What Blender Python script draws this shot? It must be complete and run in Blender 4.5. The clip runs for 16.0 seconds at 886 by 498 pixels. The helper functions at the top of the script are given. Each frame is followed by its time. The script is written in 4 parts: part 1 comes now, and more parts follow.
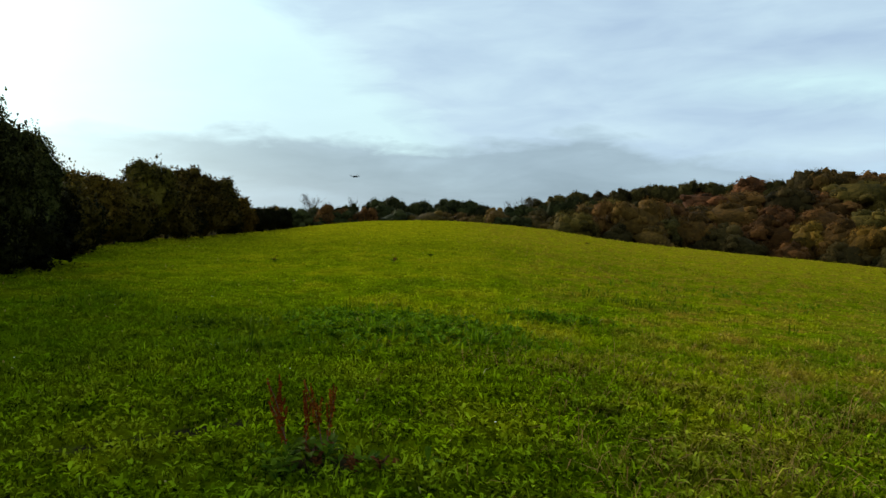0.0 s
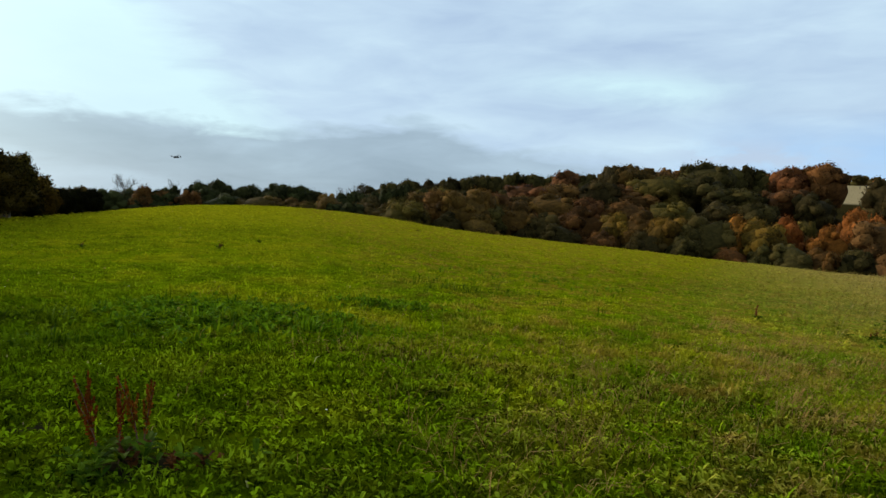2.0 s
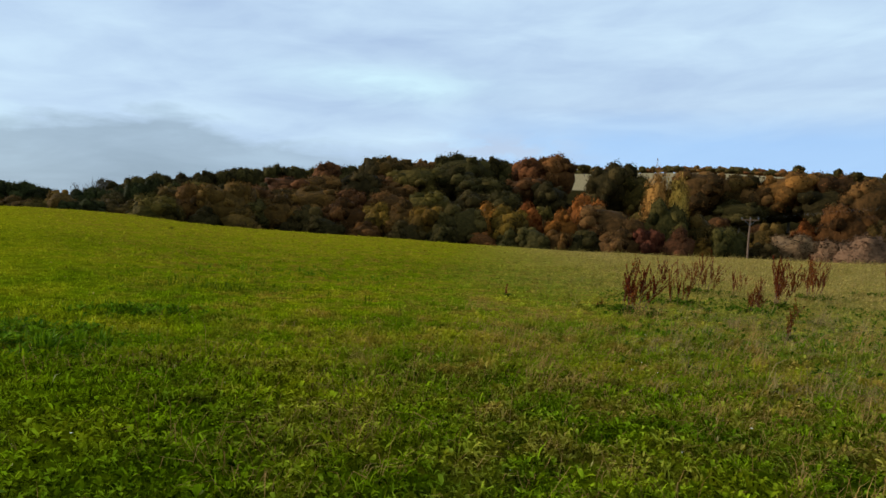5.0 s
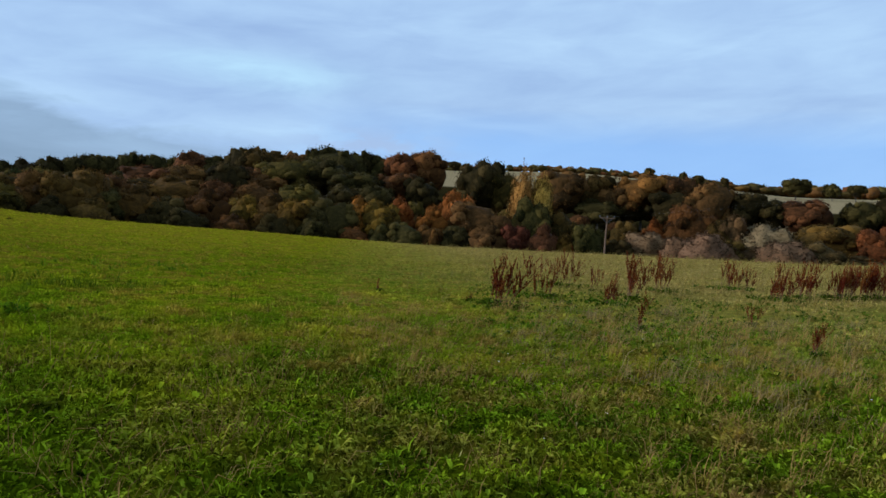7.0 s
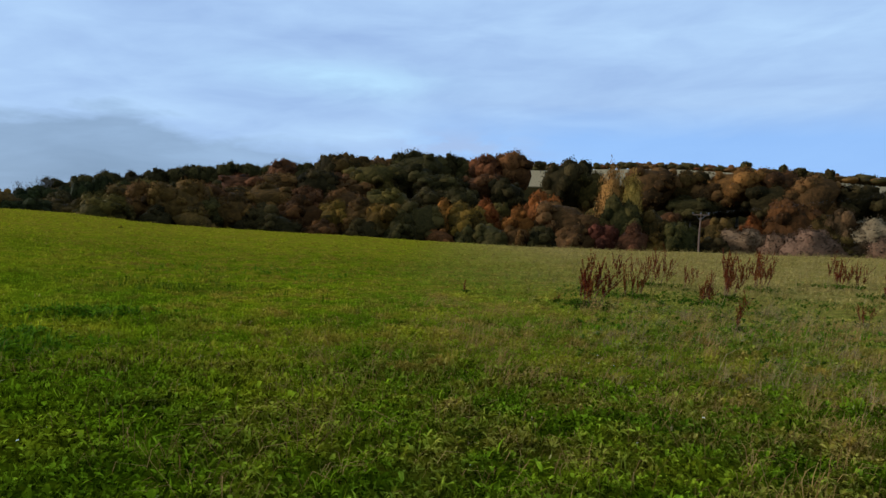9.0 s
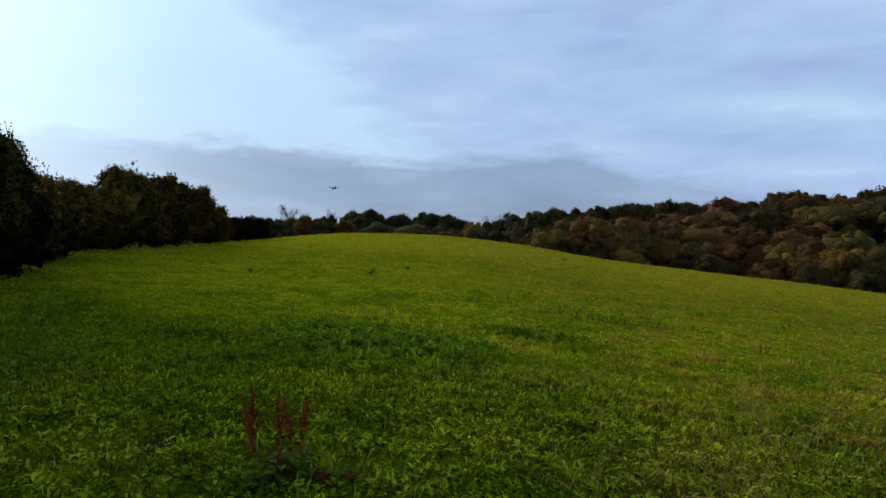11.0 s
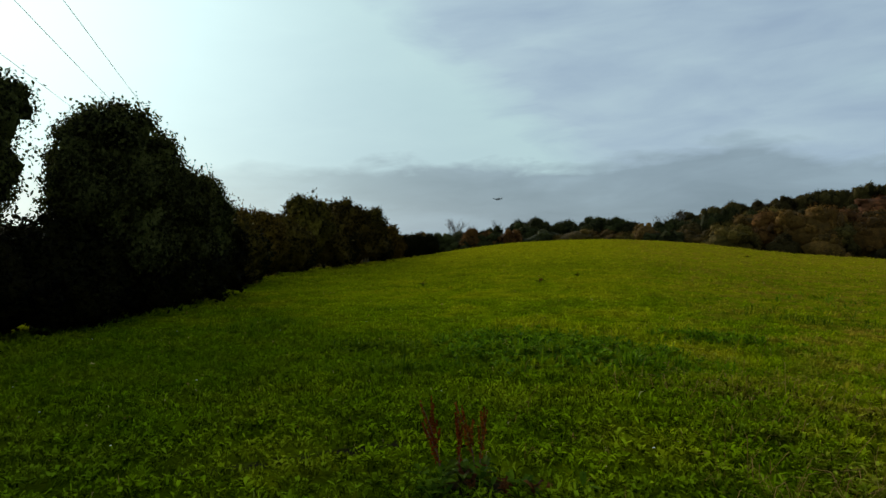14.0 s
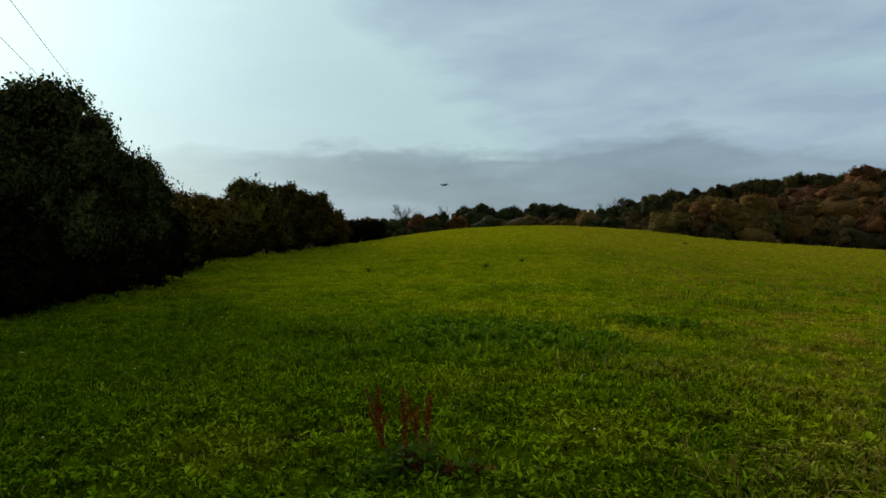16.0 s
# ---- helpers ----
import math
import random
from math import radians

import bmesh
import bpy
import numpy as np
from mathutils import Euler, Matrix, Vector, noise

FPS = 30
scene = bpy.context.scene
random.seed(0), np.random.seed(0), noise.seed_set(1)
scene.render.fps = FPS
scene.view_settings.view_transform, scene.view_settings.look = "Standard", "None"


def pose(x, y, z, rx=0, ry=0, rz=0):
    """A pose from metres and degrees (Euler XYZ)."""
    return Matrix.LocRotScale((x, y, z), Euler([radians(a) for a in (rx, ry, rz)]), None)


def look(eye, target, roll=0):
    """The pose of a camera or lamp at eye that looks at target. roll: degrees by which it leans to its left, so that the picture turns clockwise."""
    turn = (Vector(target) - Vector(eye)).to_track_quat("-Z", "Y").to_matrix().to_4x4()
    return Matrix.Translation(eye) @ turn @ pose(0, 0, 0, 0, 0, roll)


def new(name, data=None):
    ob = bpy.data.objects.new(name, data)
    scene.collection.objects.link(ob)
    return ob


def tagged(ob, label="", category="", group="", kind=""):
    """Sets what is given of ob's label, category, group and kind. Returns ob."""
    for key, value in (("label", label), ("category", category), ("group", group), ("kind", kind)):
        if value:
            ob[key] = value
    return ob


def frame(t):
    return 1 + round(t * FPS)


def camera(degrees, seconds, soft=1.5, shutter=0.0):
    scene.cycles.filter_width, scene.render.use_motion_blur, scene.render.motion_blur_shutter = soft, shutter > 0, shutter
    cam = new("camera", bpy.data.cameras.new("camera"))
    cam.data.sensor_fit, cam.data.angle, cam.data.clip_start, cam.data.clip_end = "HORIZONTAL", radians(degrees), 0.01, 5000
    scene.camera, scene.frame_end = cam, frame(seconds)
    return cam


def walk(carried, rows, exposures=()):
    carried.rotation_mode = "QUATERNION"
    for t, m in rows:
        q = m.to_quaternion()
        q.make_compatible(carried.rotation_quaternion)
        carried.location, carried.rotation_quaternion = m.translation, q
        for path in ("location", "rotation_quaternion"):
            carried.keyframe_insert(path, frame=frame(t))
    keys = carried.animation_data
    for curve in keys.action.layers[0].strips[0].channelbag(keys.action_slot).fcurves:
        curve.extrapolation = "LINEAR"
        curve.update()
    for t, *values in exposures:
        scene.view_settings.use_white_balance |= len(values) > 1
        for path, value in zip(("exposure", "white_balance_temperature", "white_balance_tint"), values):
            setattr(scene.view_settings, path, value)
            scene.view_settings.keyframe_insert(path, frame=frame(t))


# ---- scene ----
EYE = 1.65
cam = camera(66.0, 16.0, soft=1.5)
PATH = [
    (0, pose(0, 0, EYE, 87.69, -4.04, 0.04)),
    (0.5, pose(0, 0, EYE, 87.63, -4.26, -4.22)),
    (1, pose(0, 0, EYE, 87.59, -4.50, -8.15)),
    (1.5, pose(0, 0, EYE, 87.29, -4.79, -10.98)),
    (2, pose(0, 0, EYE, 87.68, -4.90, -14.01)),
    (2.5, pose(0, 0, EYE, 87.72, -4.78, -17.61)),
    (3, pose(0, 0, EYE, 87.76, -4.64, -21.09)),
    (3.5, pose(0, 0, EYE, 88.05, -4.74, -24.73)),
    (4, pose(0, 0, EYE, 88.25, -4.68, -27.90)),
    (4.5, pose(0, 0, EYE, 88.06, -3.56, -30.54)),
    (5, pose(0, 0, EYE, 88.33, -2.85, -33.67)),
    (5.2, pose(0, 0, EYE, 88.43, -2.75, -35.31)),
    (7.3, pose(0, 0, EYE, 88.48, -3.51, -44.62)),
    (7.5, pose(0, 0, EYE, 88.47, -3.35, -44.27)),
    (8, pose(0, 0, EYE, 88.26, -3.11, -42.39)),
    (8.2, pose(0, 0, EYE, 88.12, -3.04, -41.30)),
    (10.3, pose(0, 0, EYE, 90.05, -3.00, -19.75)),
    (10.5, pose(0, 0, EYE, 90.10, -3.65, -14.65)),
    (11, pose(0, 0, EYE, 88.99, -5.25, -1.80)),
    (11.5, pose(0, 0, EYE, 89.72, -4.50, 9.80)),
    (12, pose(0, 0, EYE, 88.54, 0.44, 13.72)),
    (12.5, pose(0, 0, EYE, 88.03, 2.26, 13.85)),
    (13, pose(0, 0, EYE, 87.99, 0.97, 15.04)),
    (13.5, pose(0, 0, EYE, 88.25, -0.45, 13.98)),
    (14, pose(0, 0, EYE, 88.92, -1.50, 12.11)),
    (14.5, pose(0, 0, EYE, 88.72, -1.37, 10.09)),
    (15, pose(0, 0, EYE, 88.32, -1.00, 9.14)),
    (15.5, pose(0, 0, EYE, 87.83, -1.28, 8.57)),
    (16, pose(0, 0, EYE, 87.84, -1.80, 7.59)),
]
EXPOSURES = [(0.0, 0.1, 6550, 5), (3.5, 0.1, 6400, 10), (5.0, 0.1, 6300, 10), (7.5, -0.16, 5450, 11), (10.3, -0.12, 5600, 16), (11.0, -0.22, 5750, 18), (11.5, -0.46, 5850, 17), (12.0, -0.54, 6100, 14), (13.5, -0.42, 6500, 5), (16.0, -0.44, 6550, 5)]
walk(cam, PATH, EXPOSURES)

# ---- world and sun ----
SUN_AZ, SUN_EL = -47.0, 17.5


def build_sky():
    world = bpy.data.worlds.new("overcast_sky")
    scene.world = world
    world.use_nodes = True
    nt = world.node_tree
    nt.nodes.clear()
    N, L = nt.nodes.new, nt.links.new

    def math_node(op, a, b=None, c=None):
        n = N("ShaderNodeMath")
        n.operation = op
        for k, v in enumerate((a, b, c)):
            if v is None:
                continue
            if isinstance(v, (int, float)):
                n.inputs[k].default_value = v
            else:
                L(v, n.inputs[k])
        return n.outputs[0]

    def ramp(fac, stops):
        n = N("ShaderNodeValToRGB")
        el = n.color_ramp.elements
        while len(el) < len(stops):
            el.new(0.5)
        for e, (p, c) in zip(el, stops):
            e.position, e.color = p, (*c, 1)
        L(fac, n.inputs[0])
        return n.outputs[0]

    def mix(fac, a, b, mode="MIX"):
        n = N("ShaderNodeMix")
        n.data_type, n.blend_type = "RGBA", mode
        for k, v in ((0, fac), (6, a), (7, b)):
            if isinstance(v, (int, float)):
                n.inputs[k].default_value = v
            elif isinstance(v, tuple):
                n.inputs[k].default_value = (*v, 1)
            else:
                L(v, n.inputs[k])
        return n.outputs[2]

    out, bg = N("ShaderNodeOutputWorld"), N("ShaderNodeBackground")
    sky = N("ShaderNodeTexSky")
    sky.sky_type, sky.sun_disc = "NISHITA", False
    sky.sun_elevation, sky.sun_rotation = radians(SUN_EL), radians(SUN_AZ)
    sky_dim = mix(1.0, sky.outputs[0], (0.10, 0.10, 0.10), "MULTIPLY")
    tc = N("ShaderNodeTexCoord")
    sep = N("ShaderNodeSeparateXYZ")
    L(tc.outputs["Generated"], sep.inputs[0])
    # bearing and elevation in degrees
    az = math_node("MULTIPLY", math_node("ARCTAN2", sep.outputs[0], sep.outputs[1]), 57.2958)
    el = math_node("MULTIPLY", math_node("ARCSINE", sep.outputs[2]), 57.2958)

    def bands(across, upward, detail, twist):
        """Cloud drawn out along the horizon; across, upward: how fast it changes with bearing and elevation."""
        c, n = N("ShaderNodeCombineXYZ"), N("ShaderNodeTexNoise")
        L(math_node("MULTIPLY", az, across), c.inputs[0])
        L(math_node("ADD", math_node("MULTIPLY", el, upward), math_node("MULTIPLY", az, -0.25 * upward / 4)), c.inputs[1])
        n.inputs["Scale"].default_value, n.inputs["Detail"].default_value = 1.0, detail
        n.inputs["Roughness"].default_value, n.inputs["Distortion"].default_value = 0.55, twist
        L(c.outputs[0], n.inputs["Vector"])
        return n.outputs[0]

    def spot(a, e, wide, tall):
        """1 at that bearing and elevation, falling off around it."""
        u = math_node("POWER", math_node("ABSOLUTE", math_node("DIVIDE", math_node("SUBTRACT", az, a), wide)), 2.0)
        v = math_node("POWER", math_node("ABSOLUTE", math_node("DIVIDE", math_node("SUBTRACT", el, e), tall)), 2.0)
        return math_node("EXPONENT", math_node("MULTIPLY", math_node("ADD", u, v), -1.0))

    def along(stops):
        """A value that changes with the bearing: rows of bearing and value from 0 to 1."""
        return ramp(math_node("ADD", math_node("DIVIDE", az, 180.0), 0.5), [(a / 180.0 + 0.5, (v, v, v)) for a, v in stops])

    n1, n2, n3 = bands(0.035, 0.13, 5, 0.5), bands(0.11, 0.42, 6, 0.5), bands(0.3, 0.8, 5, 0.3)
    wisps = math_node("ADD", math_node("MULTIPLY", n1, 0.6), math_node("MULTIPLY", n2, 0.4))
    ragged = math_node("ADD", math_node("MULTIPLY", math_node("SUBTRACT", n2, 0.5), 1.3), math_node("MULTIPLY", math_node("SUBTRACT", n3, 0.5), 0.7))
    # high sheet: blue-grey with paler streaks
    high = ramp(wisps, [(0.34, (0.43, 0.565, 0.76)), (0.5, (0.53, 0.685, 0.85)), (0.66, (0.64, 0.82, 0.94))])
    # the slanting front edge of a brighter veil of cloud
    edge = math_node("DIVIDE", math_node("ADD", az, math_node("MULTIPLY", math_node("SUBTRACT", el, 6.0), 1.41)), -14.0)
    edge = math_node("ADD", math_node("MULTIPLY", edge, 0.5), math_node("MULTIPLY", ragged, 0.22))
    veil = ramp(math_node("ADD", edge, 0.4), [(0.28, (0.0, 0.0, 0.0)), (0.5, (0.72, 0.72, 0.72)), (1.0, (0.5, 0.5, 0.5))])
    high = mix(veil, high, (0.69, 0.94, 0.98))
    streak = math_node("MULTIPLY", spot(28.5, 11.6, 7.5, 1.3), ramp(n2, [(0.3, (0.2, 0.2, 0.2)), (0.6, (1.0, 1.0, 1.0))]))
    high = mix(math_node("MULTIPLY", streak, 0.75), high, (0.70, 0.97, 1.0))
    # clear blue low on the far side, with small white heads of cloud
    clear = math_node("MULTIPLY", along([(30, 0.0), (48, 0.75), (85, 0.75)]), ramp(math_node("ADD", math_node("DIVIDE", el, 20.0), math_node("MULTIPLY", ragged, 0.05)), [(0.38, (1, 1, 1)), (0.52, (0, 0, 0))]))
    high = mix(clear, high, (0.37, 0.60, 0.93))
    heads = math_node("MULTIPLY", spot(38.0, 6.8, 6.0, 1.2), ramp(n3, [(0.42, (0, 0, 0)), (0.56, (0.8, 0.8, 0.8))]))
    high = mix(heads, high, (0.50, 0.60, 0.76))
    # grey bank low down
    bank = ramp(wisps, [(0.36, (0.275, 0.37, 0.46)), (0.5, (0.345, 0.455, 0.56)), (0.64, (0.455, 0.60, 0.73))])
    crown = math_node("MULTIPLY", along([(-60, 0.25), (-40, 0.45), (-20, 0.58), (0, 0.62), (11, 0.80), (17, 0.66), (28, 0.62), (40, 0.35), (46, 0.0)]), 10.0)
    under = math_node("ADD", math_node("SUBTRACT", crown, el), math_node("MULTIPLY", ragged, 3.2))
    low = math_node("MULTIPLY", ramp(math_node("ADD", math_node("MULTIPLY", under, 0.25), 0.5), [(0.4, (0, 0, 0)), (0.72, (1, 1, 1))]), along([(-60, 0.3), (-30, 0.8), (-15, 0.95), (14, 0.95), (24, 0.6), (38, 0.3), (46, 0.0)]))
    clouds = mix(low, high, bank)
    # the veiled sun lights the deck around it
    sd = Vector((math.sin(radians(SUN_AZ)) * math.cos(radians(SUN_EL)), math.cos(radians(SUN_AZ)) * math.cos(radians(SUN_EL)), math.sin(radians(SUN_EL))))
    dot = N("ShaderNodeVectorMath")
    dot.operation = "DOT_PRODUCT"
    L(tc.outputs["Generated"], dot.inputs[0])
    dot.inputs[1].default_value = sd
    near = math_node("POWER", math_node("MAXIMUM", dot.outputs["Value"], 0.0), 14.0)
    lit = mix(math_node("MULTIPLY", near, 0.85), clouds, (1.36, 1.76, 1.8))
    final = mix(0.93, sky_dim, lit)
    L(final, bg.inputs[0])
    bg.inputs[1].default_value = 1.0
    L(bg.outputs[0], out.inputs[0])


build_sky()
sun = new("sun", bpy.data.lights.new("sun", "SUN"))
sun.data.energy, sun.data.angle, sun.data.color = 4.3, radians(22), (1.0, 0.95, 0.86)
SUN_DIR = Vector((math.sin(radians(SUN_AZ)) * math.cos(radians(SUN_EL)), math.cos(radians(SUN_AZ)) * math.cos(radians(SUN_EL)), math.sin(radians(SUN_EL))))
sun.matrix_world = look(SUN_DIR * 60, (0, 0, 0))

# ---- the lie of the land ----
# bearing (degrees clockwise from +y), distance of the field's edge, its elevation from the eye
EDGE = [(-180, 39.6, -2.4), (-126, 21, -4), (-99, 15, -6), (-72, 12, -8), (-55, 12, -8.5), (-48.4, 12.5, -8.42), (-42.3, 13.3, -8.0), (-36.5, 16, -6.6), (-31.9, 19.5, -5.48), (-27.4, 26.5, -4.08),
        (-24.7, 33, -3.25), (-18.7, 46, -2.5), (-16.5, 52, -2.09), (-12.2, 65, -1.47), (-9.8, 73, -0.85), (-5.8, 79, -0.38), (-3.6, 82, -0.17), (0.4, 83, 0.13), (4.8, 83, 0.1), (8.9, 82, -0.08),
        (12.5, 81, -0.42), (17, 80, -0.72), (26, 79, -0.9), (34.8, 80, -1.15), (43.5, 81, -1.31), (51.8, 83, -1.25), (60.6, 83, -1.09), (70, 78, -0.95), (77.6, 74, -0.61), (90, 66, -0.6),
        (105, 60, -1.2), (142, 48, -2), (180, 39.6, -2.4)]
# bearing and elevation: the skyline of the land, the tops of the wood's front, the tops of its back
SKYLINE = [(-180, 0), (-33, 0.3), (-16, 0.0), (-13, 0.1), (-10, 0.7), (-6, 1.0), (-3, 1.3), (0, 1.6), (4, 1.6), (7.8, 2.1), (10.9, 2.9), (14.3, 3.3), (17, 3.8), (19.5, 4.2), (22.8, 4.2), (26, 4.5),
           (29, 5.3), (35, 5.8), (41, 5.8), (44.5, 5.5), (47, 5.72), (50, 5.85), (53.4, 5.95), (55.4, 6.0), (58.1, 5.8), (60, 5.72), (61.7, 5.6), (65, 5.35), (67, 5.15), (69.5, 5.02), (73.4, 4.92),
           (76.4, 4.95), (85, 4.8), (93, 4.5), (121, 0.5), (180, 0)]
FRONT = [(-180, 0.2), (7, 1.0), (14, 1.5), (20, 1.5), (42, 1.7), (50, 1.4), (60, 0.6), (85, 0.8), (180, 0)]
BACK = [(-180, 0.2), (7, 1.6), (11, 2.5), (17, 3.3), (23, 3.7), (27, 4.2), (35, 5.0), (41.5, 5.2), (43.3, 2.6), (45.7, 2.6), (47, 4.4), (50, 4.2), (57, 4.4), (60, 4.0), (66, 4.3), (67.5, 3.4),
        (70, 2.8), (76, 2.6), (78, 3.6), (92, 4.0), (180, 0)]
GRID = np.arange(-180, 181, 1.0)


def smooth_table(rows, col, sigma=1.6):
    a = np.interp(GRID, [r[0] for r in rows], [r[col] for r in rows])
    k = np.exp(-0.5 * (np.arange(-8, 9) / sigma) ** 2)
    return np.convolve(np.concatenate([a[-9:-1], a, a[1:9]]), k / k.sum(), "valid")


EDGE_D, EDGE_E, SKY_E = smooth_table(EDGE, 1), smooth_table(EDGE, 2), smooth_table(SKYLINE, 1)


def table(values, az):
    return np.interp(az, GRID, values)


def lookup(rows, az):
    return float(np.interp(az, [r[0] for r in rows], [r[1] for r in rows]))


def tand(a):
    return np.tan(np.radians(a))


def ground_z(x, y):
    """Height of the land at x, y (arrays or numbers)."""
    x, y = np.asarray(x, float), np.asarray(y, float)
    r, az = np.hypot(x, y), np.degrees(np.arctan2(x, y))
    D, el, sky = table(EDGE_D, az), table(EDGE_E, az), table(SKY_E, az)
    z_edge = EYE + D * tand(el)
    field = z_edge * np.clip(r / D, 0, 1) ** 1.25
    z_dip = EYE + (D + 42) * tand(el) - 3.4
    z_hill = np.maximum(EYE + 300 * tand(sky) - 12, -6)
    z_far = EYE + 650 * tand(sky) - np.where(az > 43.0, 6 + 4 * np.clip((az - 64) / 7, 0, 1), 10)
    s = np.clip((r - D) / 42, 0, 1)
    s = s * s * (3 - 2 * s)
    z = field + (z_dip - z_edge) * s
    a = np.clip((r - D - 42) / (300 - D - 42), 0, 1)
    z = z + (z_hill - z_dip) * a
    z = z + (z_far - z_hill) * np.clip((r - 300) / 350, 0, 1)
    z = z - 0.35 * z_far * np.clip((r - 700) / 3000, 0, 1)
    bump = 0.025 * np.sin(1.1 * x + 0.6 * y) * np.sin(0.9 * y - 0.5 * x + 1) + 0.05 * np.sin(0.31 * x + 1.2) * np.sin(0.37 * y + 0.4)
    return z + bump * np.clip(r / 4, 0, 1) * np.clip((140 - r) / 60, 0, 1)


def at_bearing(az, r):
    x, y = r * math.sin(radians(az)), r * math.cos(radians(az))
    return x, y, float(ground_z(x, y))


# ---- materials ----
def material(name):
    m = bpy.data.materials.new(name)
    m.use_nodes = True
    nt = m.node_tree
    return m, nt, nt.nodes["Principled BSDF"]


def tex_noise(nt, vec, scale, detail=3.0, rough=0.55):
    n = nt.nodes.new("ShaderNodeTexNoise")
    n.inputs["Scale"].default_value, n.inputs["Detail"].default_value, n.inputs["Roughness"].default_value = scale, detail, rough
    nt.links.new(vec, n.inputs["Vector"])
    return n.outputs[0]


def tex_ramp(nt, fac, stops):
    n = nt.nodes.new("ShaderNodeValToRGB")
    el = n.color_ramp.elements
    while len(el) < len(stops):
        el.new(0.5)
    for e, (p, c) in zip(el, stops):
        e.position, e.color = p, (*c, 1)
    nt.links.new(fac, n.inputs[0])
    return n.outputs[0]


def tex_mix(nt, fac, a, b, mode="MIX"):
    n = nt.nodes.new("ShaderNodeMix")
    n.data_type, n.blend_type = "RGBA", mode
    for k, v in ((0, fac), (6, a), (7, b)):
        if isinstance(v, (int, float)):
            n.inputs[k].default_value = v
        elif isinstance(v, tuple):
            n.inputs[k].default_value = (*v, 1)
        else:
            nt.links.new(v, n.inputs[k])
    return n.outputs[2]


def tex_math(nt, op, a, b=0.0):
    n = nt.nodes.new("ShaderNodeMath")
    n.operation = op
    for k, v in ((0, a), (1, b)):
        if isinstance(v, (int, float)):
            n.inputs[k].default_value = v
        else:
            nt.links.new(v, n.inputs[k])
    return n.outputs[0]


def tex_range(nt, v, a, b):
    n = nt.nodes.new("ShaderNodeMapRange")
    n.inputs["From Min"].default_value, n.inputs["From Max"].default_value = a, b
    nt.links.new(v, n.inputs["Value"])
    return n.outputs[0]


DEEP, LUSH, OLIVE, STRAW, STUBBLE = (0.050, 0.086, 0.001), (0.108, 0.148, 0.001), (0.215, 0.195, 0.004), (0.285, 0.198, 0.050), (0.34, 0.25, 0.13)


THATCH, FLOOR, SHADED_SOIL = (0.215, 0.120, 0.016), (0.028, 0.020, 0.006), (0.022, 0.018, 0.008)


def pasture_colour(nt):
    """Colour of the sward by place: lush, yellowing and dry patches of the field."""
    geo = nt.nodes.new("ShaderNodeNewGeometry")
    pos = geo.outputs["Position"]
    sep = nt.nodes.new("ShaderNodeSeparateXYZ")
    nt.links.new(pos, sep.inputs[0])
    big, mid = tex_noise(nt, pos, 0.07, 3), tex_noise(nt, pos, 0.55, 4)
    base = tex_ramp(nt, tex_math(nt, "ADD", tex_math(nt, "MULTIPLY", big, 0.45), tex_math(nt, "MULTIPLY", mid, 0.55)),
                    [(0.34, DEEP), (0.48, LUSH), (0.65, OLIVE)])
    # older, yellower sward up the slope
    slope = tex_range(nt, sep.outputs[1], 10.5, 53.0)
    base = tex_mix(nt, tex_math(nt, "MULTIPLY", slope, 0.85), base, OLIVE)
    # richer sward along the hedge, darkened further to stand for the hedge's shade
    rich_shade = tex_math(nt, "MULTIPLY", tex_range(nt, sep.outputs[0], 0.3, -4.2), tex_range(nt, sep.outputs[1], 17.5, 7.5))
    base = tex_mix(nt, tex_math(nt, "MULTIPLY", rich_shade, 0.62), base, DEEP)
    # the unmown strip along the lower side has gone to straw
    side = tex_range(nt, tex_math(nt, "ADD", sep.outputs[0], tex_math(nt, "MULTIPLY", sep.outputs[1], -0.745)), -2.5, 14.0)
    ln = nt.nodes.new("ShaderNodeVectorMath")
    ln.operation = "LENGTH"
    nt.links.new(pos, ln.inputs[0])
    dry = tex_math(nt, "MULTIPLY", tex_math(nt, "MULTIPLY", side, tex_range(nt, mid, 0.15, 0.5)), tex_math(nt, "ADD", tex_math(nt, "MULTIPLY", tex_range(nt, ln.outputs["Value"], 8.0, 25.0), 0.9), 0.06))
    patch = tex_math(nt, "MULTIPLY", tex_range(nt, tex_noise(nt, pos, 1.5, 4), 0.44, 0.66), tex_math(nt, "ADD", tex_math(nt, "MULTIPLY", tex_range(nt, sep.outputs[0], 0.5, 5.0), 0.62), 0.1))
    col = tex_mix(nt, patch, base, THATCH)
    col = tex_mix(nt, tex_math(nt, "MULTIPLY", dry, 0.95), col, STRAW)
    # small dark and pale mottles of clover and broad leaves
    blot = tex_ramp(nt, tex_noise(nt, pos, 2.6, 4, 0.6), [(0.36, (0.7, 0.74, 0.74)), (0.54, (1.18, 1.18, 1.18)), (0.7, (1.4, 1.33, 1.3))])
    col = tex_mix(nt, 0.8, col, blot, "MULTIPLY")
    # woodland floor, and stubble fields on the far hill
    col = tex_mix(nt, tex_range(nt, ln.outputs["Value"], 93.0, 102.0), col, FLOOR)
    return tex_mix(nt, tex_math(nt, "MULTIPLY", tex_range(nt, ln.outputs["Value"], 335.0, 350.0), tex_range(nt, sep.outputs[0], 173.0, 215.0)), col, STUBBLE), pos


